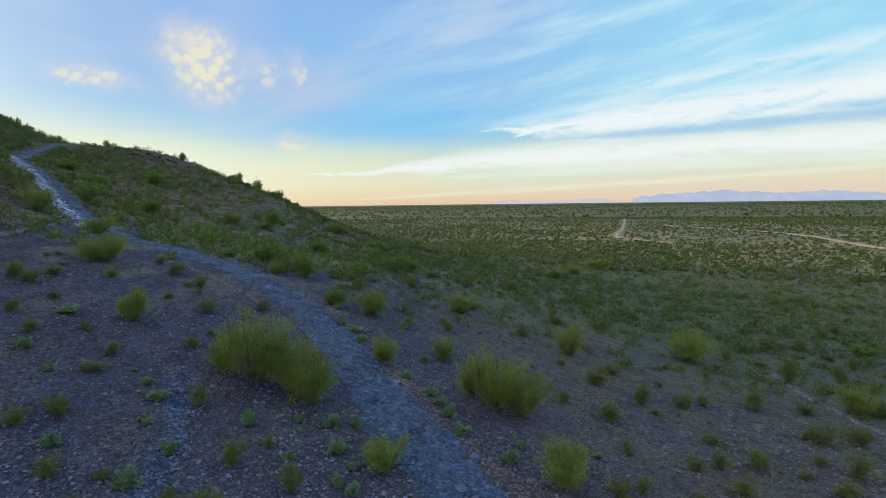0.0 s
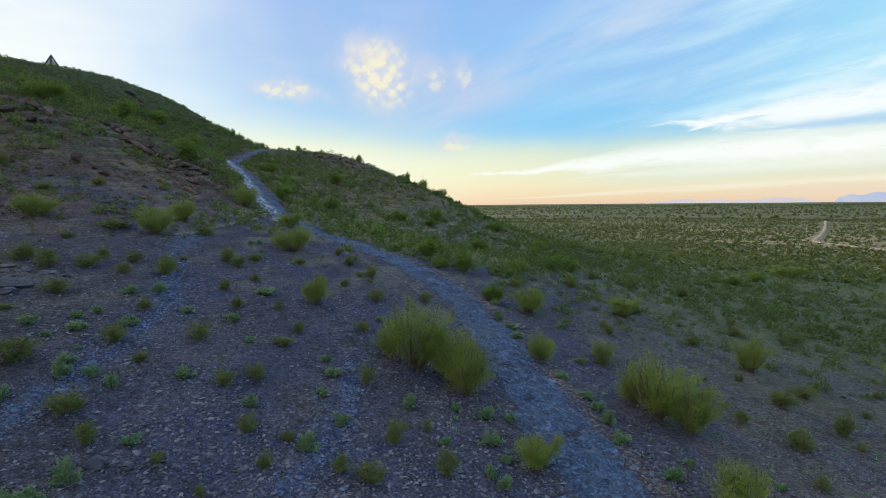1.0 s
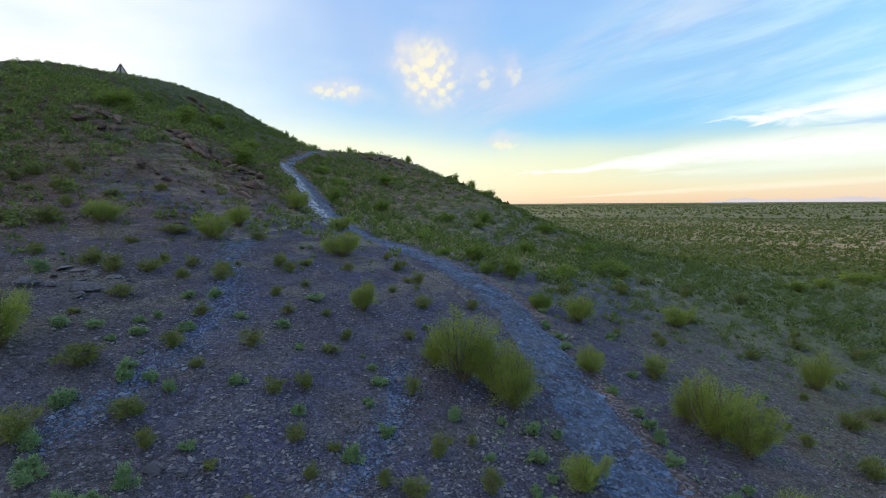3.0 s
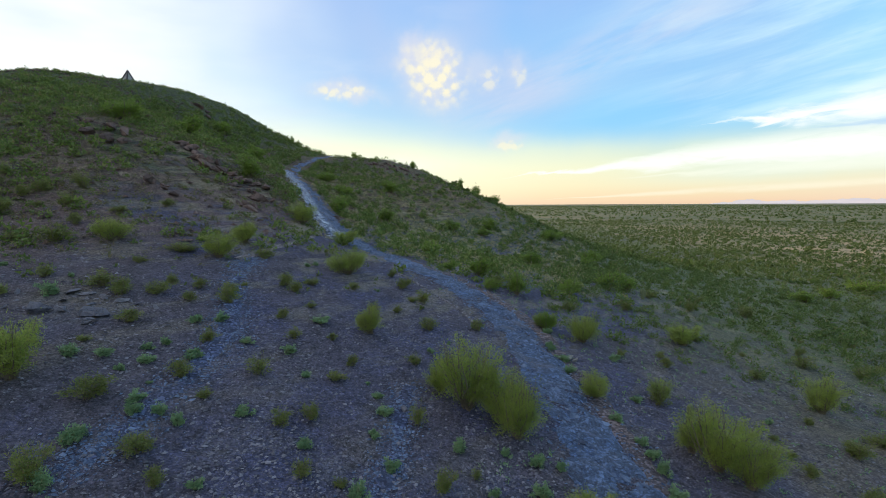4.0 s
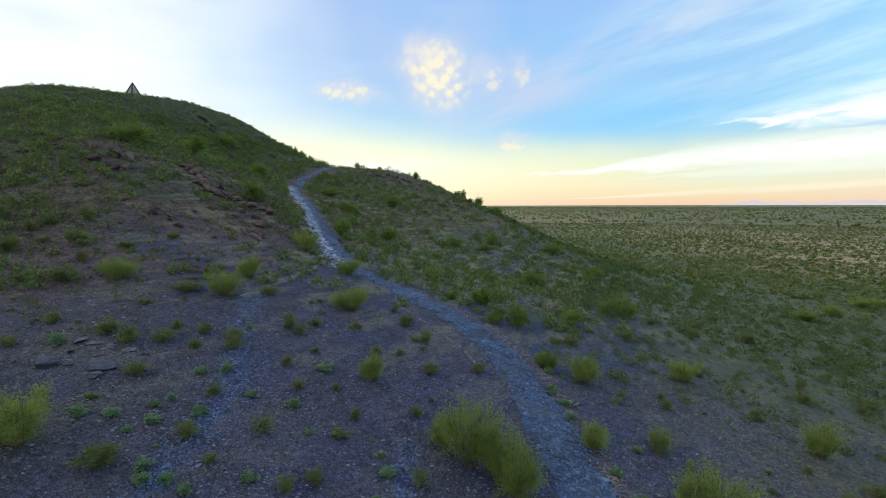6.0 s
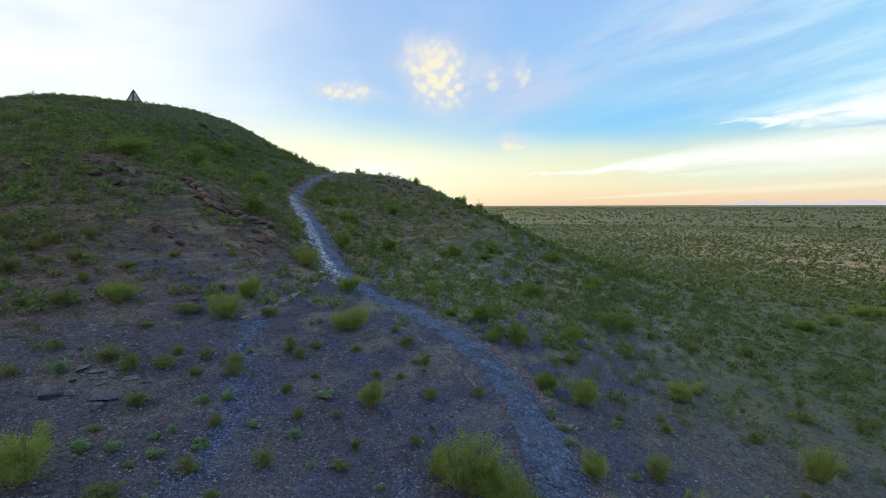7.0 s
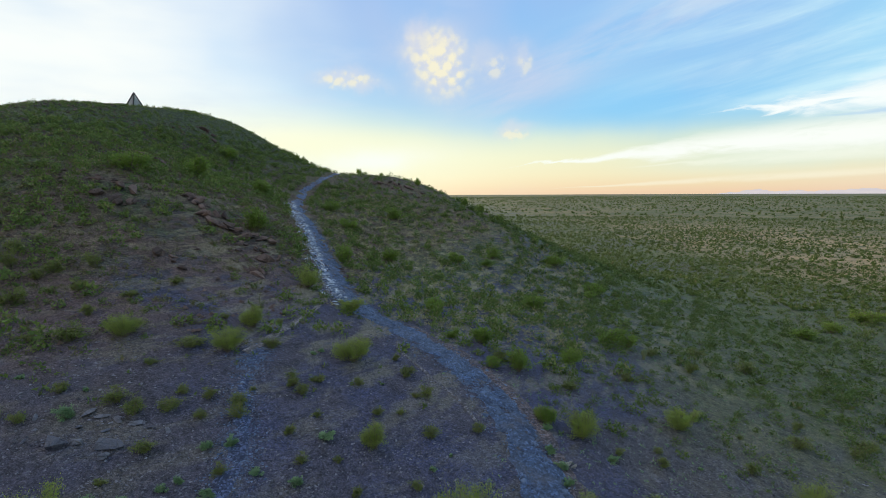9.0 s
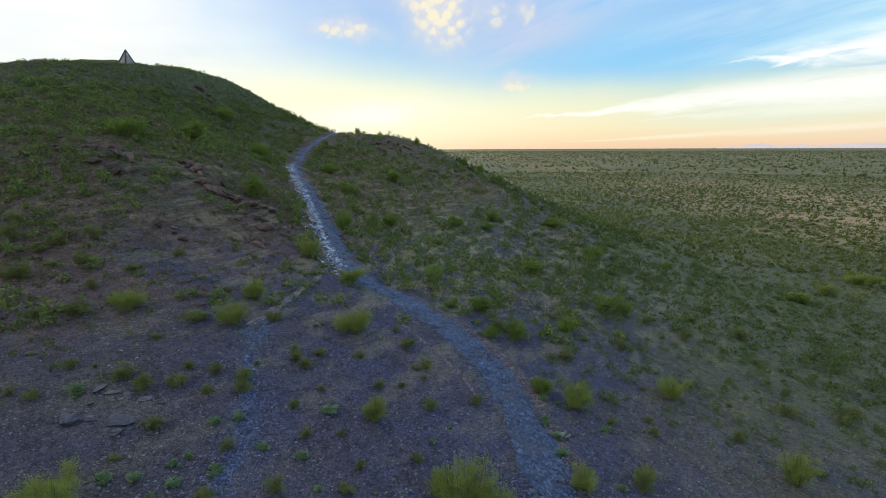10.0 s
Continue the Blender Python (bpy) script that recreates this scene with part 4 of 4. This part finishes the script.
scrub("spur_scrub", "rounded green shrubs on the flank of the spur", 900, (4, 40, 38, 112), 90, (0.17, 0.10), (0.4, 1.8), GREEN, 59, on_fan)
scrub("fan_scrub", "scattered dark green desert shrubs on the lower slope", 11000, (-46, 16, 50, 190), 18, (0.28, 0.18), (0.35, 1.2), DARK, 53, on_fan)
scrub("fan_grass", "small green tufts on the lower slope", 11000, (-46, 18, 16, 120), 10, (0.34, 0.14), (0.15, 0.42), SAGE, 54, on_fan)
scrub("plain_scrub", "countless dark shrubs dotted over the plain", 27000, (-46, 22, 100, 480), 9, (0.48, 0.36), (0.5, 1.6), DARK, 55, on_plain)
scrub("far_scrub", "far shrubs and trees out towards the horizon", 22000, (-46, 24, 420, 2600), 6, (0.7, 0.55), (1.2, 3.4), DARK, 56, on_plain)

# ---- rocks ----


def rock_mesh(seed, mat, flat=0.7, points=12):
    """An angular rock about 1 m across, broken off along flat faces."""
    g = np.random.default_rng(seed)
    p = g.normal(size=(points, 3))
    p /= np.linalg.norm(p, axis=1)[:, None]
    p *= g.uniform(0.38, 0.55, (points, 1)) * (1, 0.85, flat)
    bm = bmesh.new()
    for q in p:
        bm.verts.new(q)
    bmesh.ops.convex_hull(bm, input=bm.verts)
    bmesh.ops.delete(bm, geom=[v for v in bm.verts if not v.link_faces], context="VERTS")
    bmesh.ops.bevel(bm, geom=bm.edges[:], offset=0.012, segments=1, affect="EDGES")
    me = bpy.data.meshes.new("rock")
    bm.to_mesh(me)
    bm.free()
    me.materials.append(mat)
    return me


def set_rock(name, me, x, y, size, sink, label, group, tilt=8.0):
    """A rock of that length, width and height, lying on the slope and sunk in by a share of its height."""
    e = 0.6
    gx, gy = (float(ground(x + e, y)) - float(ground(x - e, y))) / (2 * e), (float(ground(x, y + e)) - float(ground(x, y - e))) / (2 * e)
    lie = Vector((0, 0, 1)).rotation_difference(Vector((-gx, -gy, 1))).to_matrix().to_4x4()
    ob = tagged(new(name, me), label, "rock", group)
    ob.matrix_world = (Matrix.Translation((x, y, float(ground(x, y)) + size[2] * (0.3 - sink))) @ lie
                       @ pose(0, 0, 0, rng.normal(0, tilt), rng.normal(0, tilt), rng.uniform(0, 360)) @ Matrix.Diagonal((*size, 1)))
    return ob


boulders = [rock_mesh(200 + k, BOULDER, 0.75) for k in range(4)]
slabs = [rock_mesh(220 + k, BOULDER, 0.35, 14) for k in range(4)]
rusty = [rock_mesh(240 + k, RUST, 0.7) for k in range(5)]
wet = [rock_mesh(260 + k, WET_GLINT, 0.3, 14) for k in range(6)]

for i, (x, y, a, b, c) in enumerate([(-22.4, 13.9, 1.45, 1.1, 0.75), (-20.8, 15.1, 1.5, 1.0, 0.7), (-20.4, 14.5, 0.7, 0.6, 0.5), (-21.9, 14.4, 0.6, 0.5, 0.4), (-10.6, 9.6, 0.7, 0.5, 0.45),
                                     (-10.1, 9.9, 0.4, 0.35, 0.3), (-8.3, 17.4, 0.5, 0.4, 0.3)]):
    set_rock("boulder", boulders[i % 4], x, y, (a, b, c), 0.1, "grey weathered boulder lying on dark gravel", "boulders on the slope")
for i, (x, y, a, b, c) in enumerate([(-23.4, 15.9, 1.2, 0.6, 0.6), (-22.7, 16.1, 1.3, 0.5, 0.5), (-22.0, 16.3, 1.1, 0.5, 0.5), (-21.3, 16.6, 1.2, 0.5, 0.5), (-20.6, 16.8, 0.9, 0.4, 0.4), (-24.2, 15.4, 1.0, 0.6, 0.5),
                                     (-19.9, 17.1, 0.7, 0.4, 0.4), (-23.6, 13.4, 0.6, 0.4, 0.35), (-22.9, 15.2, 0.8, 0.4, 0.35), (-21.8, 15.6, 0.7, 0.35, 0.3), (-24.8, 14.6, 0.7, 0.4, 0.4)]):
    set_rock("ledge_rock", slabs[i % 4], x, y, (a * 0.8, b * 0.8, c), 0.2, "flat grey bedrock slab breaking through the gravel", "bedrock ledge", 12)
PALE = rock_material("pale_stone", (0.30, 0.27, 0.24, 1), (0.42, 0.38, 0.34, 1))
for k, (x, y, size) in enumerate([(-4.35, 27.1, (0.75, 0.35, 0.6)), (-4.0, 27.2, (0.6, 0.3, 0.5)), (-4.7, 26.8, (0.4, 0.3, 0.3))]):
    set_rock("pale_rock", rock_mesh(270 + k, PALE, 0.7, 10), x, y, size, 0.12, "pale split rock beside the trail", "pale split rocks", 12)
# broken ledges on the hill
for x, y, n, long, turn in CRAGS:
    c, s = math.cos(radians(turn)), math.sin(radians(turn))
    for k in range(n):
        w = 0.4 + 1.1 * rng.uniform(0, 1) ** 1.7
        u, v = rng.normal(0, long), rng.normal(0, 0.45)
        set_rock("outcrop_rock", rusty[k % 5], x + u * c - v * s, y + u * s + v * c, (w * 1.4, w, w * rng.uniform(0.6, 1.1)), 0.08, "rust-brown broken rock of a hillside ledge", "hillside outcrops", 14)
# slabs, still wet, on the steep part of the trail; sky glints painted pale
steep = spread([(-24.6, 37.2), (-28.6, 40.6), (-32.2, 44.8), (-37.6, 50.6), (-44.2, 56.8), (-50.0, 63.2)], 0.36)
for k, (x, y) in enumerate(steep):
    off = rng.normal(-0.5, 0.6)
    w = 0.22 + 0.75 * rng.uniform(0, 1) ** 1.8
    set_rock("wet_rock", wet[k % 6], x + off * 0.7, y + off * -0.7, (w * 1.3, w * 0.8, rng.uniform(0.3, 0.5)), 0.1, "wet rock slab set in the trail, sky glints painted pale", "wet slabs of the trail", 6)
for k in range(10):
    set_rock("wet_rock", wet[k % 6], -25.6 + rng.normal(0, 1.2), 36.4 + rng.normal(0, 0.35), (rng.uniform(0.3, 0.8), rng.uniform(0.2, 0.5), 0.35), 0.1, "wet rock slab set in the trail, sky glints painted pale", "wet slabs of the trail", 6)


def stones(name, label, x, y, size, mat, seed, lift=0.0):
    """Loose stones beyond counting, joined into one mesh."""
    g = np.random.default_rng(seed)
    n = len(x)
    base = np.array([(1, 0, 0), (0, 1, 0), (-1, 0, 0), (0, -1, 0), (0, 0, 1)], float)
    tri = np.array([(0, 1, 4), (1, 2, 4), (2, 3, 4), (3, 0, 4)])
    v = base[None] * g.uniform(0.55, 1.2, (n, 5, 1)) + g.normal(0, 0.16, (n, 5, 3)) - (0, 0, 0.25)
    v *= (size * 0.5)[:, None, None] * np.array((1, 0.8, 0.6))
    a = g.uniform(0, 6.28, n)
    c, s = np.cos(a)[:, None], np.sin(a)[:, None]
    vx, vy = v[..., 0] * c - v[..., 1] * s, v[..., 0] * s + v[..., 1] * c
    at = ground(x, y) + lift + size * 0.1
    v = np.stack([vx + x[:, None], vy + y[:, None], v[..., 2] + at[:, None]], -1)
    f = (tri[None] + (np.arange(n) * 5)[:, None, None]).reshape(-1, 3)
    tagged(new(name, mesh_of(name, v.reshape(-1, 3), f, mat)), label, "stones", kind="stuff")


def fan_points(g, n, a0, a1, r0, r1, patchy):
    a, r = np.radians(g.uniform(a0, a1, n)), r0 * (r1 / r0) ** g.uniform(0, 1, n)
    x, y = -np.sin(a) * r, np.cos(a) * r
    keep = g.uniform(0, 1, n) < np.clip(0.5 + patchy * wave(x, y, 2.2, 71) + patchy * wave(x, y, 7.0, 72), 0.05, 1)
    return x[keep], y[keep]


def along(g, line, n, wide):
    p = spread(line, 0.1)
    k = g.integers(0, len(p), n)
    return p[k, 0] + g.normal(0, wide, n), p[k, 1] + g.normal(0, wide, n)


g = np.random.default_rng(77)
x, y = fan_points(g, 90000, -44, 68, 7, 42, 0.6)
stones("gravel", "loose dark and pale gravel strewn over the slope", x, y, 0.045 + 0.17 * g.uniform(0, 1, len(x)) ** 3, GRAVEL, 78)
xw, yw = along(g, [(-24.0, 36.8), (-28.8, 40.4), (-32.4, 44.4), (-37.8, 50.2), (-44.4, 56.4), (-50.0, 63.0)], 2400, 0.5)
stones("wet_chips", "wet chips of stone washed down the trail, sky glints painted pale", xw, yw, 0.08 + 0.25 * g.uniform(0, 1, len(xw)) ** 2, WET_GLINT, 81, 0.05)
a, r = np.radians(g.uniform(24, 66, 30000)), np.sqrt(g.uniform(30 ** 2, 105 ** 2, 30000))
x, y = -np.sin(a) * r, np.cos(a) * r
keep = (g.uniform(0, 1, 30000) < np.clip(0.35 + 0.5 * wave(x, y, 8, 73) + 0.3 * wave(x, y, 3, 74), 0.05, 1)) & (ground(x, y) > 5.0)
x, y = x[keep], y[keep]
stones("hill_rubble", "broken rust-brown and grey rubble on the hillside", x, y, 0.15 + 0.55 * g.uniform(0, 1, len(x)) ** 3, RUST, 83)
x, y = along(g, TRAIL_LINE[2:22], 17000, 0.85)
stones("trail_stones", "loose blue-grey stones lying on the trail", x, y, 0.04 + 0.17 * g.uniform(0, 1, len(x)) ** 3, SCREE, 79, 0.05)
x1, y1 = along(g, RUNNEL_LINE, 14000, 0.5)
keep = g.uniform(0, 1, len(x1)) < np.clip(0.42 + 0.75 * wave(x1, y1, 2.6, 75) + 0.3 * wave(x1, y1, 0.9, 76), 0.04, 1)
x1, y1 = x1[keep], y1[keep]
x2, y2 = along(g, RUNNEL_SMALL, 3600, 0.34)
x, y = np.concatenate([x1, x2]), np.concatenate([y1, y2])
xp, yp = along(g, TRAIL_LINE[3:20], 1100, 0.62)
stones("bedrock_plates", "worn flat plates of blue-grey bedrock in the trail", xp, yp, 0.2 + 0.4 * g.uniform(0, 1, len(xp)) ** 2, SCREE, 82, -0.03)
stones("scree", "blue-grey slate scree in shallow runnels", x, y, 0.03 + 0.12 * g.uniform(0, 1, len(x)) ** 3 + 0.13 * (g.uniform(0, 1, len(x)) > 0.975), SCREE, 80, 0.0)

# ---- single things ----


def build_marker(x, y):
    """The pyramid on the summit: four leaning corner beams with pale panels set back between them."""
    z = float(ground(x, y)) - 0.15
    root = tagged(new("summit_marker"), "dark pyramid-shaped marker with pale panels on the hilltop", "marker")
    root.location = (x, y, z)
    high, half = 3.0, 1.2
    top = Vector((0, 0, high))
    corners = [Vector((half * a, half * b, 0)) for a, b in ((1, 1), (-1, 1), (-1, -1), (1, -1))]
    dark = rock_material("marker_beam", (0.07, 0.065, 0.06, 1), (0.09, 0.08, 0.075, 1))
    pale = rock_material("marker_panel", (0.36, 0.34, 0.31, 1), (0.42, 0.40, 0.37, 1))
    for c in corners:
        bm = bmesh.new()
        d = top - c
        bmesh.ops.create_cone(bm, segments=8, radius1=0.12, radius2=0.10, depth=d.length, cap_ends=True)
        bmesh.ops.transform(bm, matrix=Matrix.Translation(c + d / 2) @ d.to_track_quat("Z", "Y").to_matrix().to_4x4(), verts=bm.verts)
        me = bpy.data.meshes.new("beam")
        bm.to_mesh(me)
        bm.free()
        me.materials.append(dark)
        part("beam", me, root)
    for i in range(4):
        a, b = corners[i], corners[(i + 1) % 4]
        mid = (a + b) / 2
        out = Vector((mid.x, mid.y, 0)).normalized() * 0.05
        bm = bmesh.new()
        tri = [a.lerp(mid, 0.16) + Vector((0, 0, 0.1)), b.lerp(mid, 0.16) + Vector((0, 0, 0.1)), top.lerp(mid, 0.16)]
        front, back = [bm.verts.new(q * 0.96 + out) for q in tri], [bm.verts.new(q * 0.96 - out) for q in tri]
        bm.faces.new(front)
        bm.faces.new(back[::-1])
        for k in range(3):
            bm.faces.new((front[k], back[k], back[(k + 1) % 3], front[(k + 1) % 3]))
        bmesh.ops.recalc_face_normals(bm, faces=bm.faces)
        me = bpy.data.meshes.new("panel")
        bm.to_mesh(me)
        bm.free()
        me.materials.append(pale)
        part("panel", me, root, "pale grey triangular panel")


build_marker(-92.6, 71.7)


def build_cactus(name, label, x, y, high, thick, ribs, seed, arms=()):
    """A ribbed column with a domed top, and short arms where it has them."""
    m, t, b = material(name + "_skin", 0.6, 0.3)
    p = place_of(t)
    colour_in(t, b, mixed(t, noise_of(t, p, 12.0, 4.0, 0.6), (0.10, 0.13, 0.06, 1), (0.19, 0.20, 0.10, 1)))
    root = tagged(new(name), label, "cactus")
    root.location = (x, y, float(ground(x, y)) - 0.05)
    for kind, ox, oz, tall, r in (("column", 0.0, 0.0, high, thick), *(("arm", o, z, h, w) for o, z, h, w in arms)):
        n = ribs * 4
        a = np.arange(n) * 2 * np.pi / n
        rib = 1 + 0.13 * np.cos(a * ribs)
        s = np.concatenate([np.linspace(0, 0.88, 8), [0.94, 0.98, 1.0]])
        prof = np.concatenate([0.82 + 0.18 * np.sin(np.linspace(0.1, 2.4, 8)), [0.72, 0.42, 0.03]])
        v = np.stack([np.cos(a)[None] * rib * prof[:, None] * r + ox, np.sin(a)[None] * rib * prof[:, None] * r, np.broadcast_to(s[:, None] * tall + oz, (len(s), n))], -1)
        part(kind, mesh_of(kind, v.reshape(-1, 3), sheet(len(s), n, closed=True), m, True), root)


build_cactus("saguaro", "young grey-green saguaro standing beside a creosote bush", 0.95, 23.6, 1.25, 0.13, 12, 1)
build_cactus("cholla", "small straw-coloured cactus on the lower slope", -2.0, 48.0, 0.95, 0.12, 8, 2, ((0.17, 0.35, 0.45, 0.08), (-0.16, 0.45, 0.35, 0.07)))
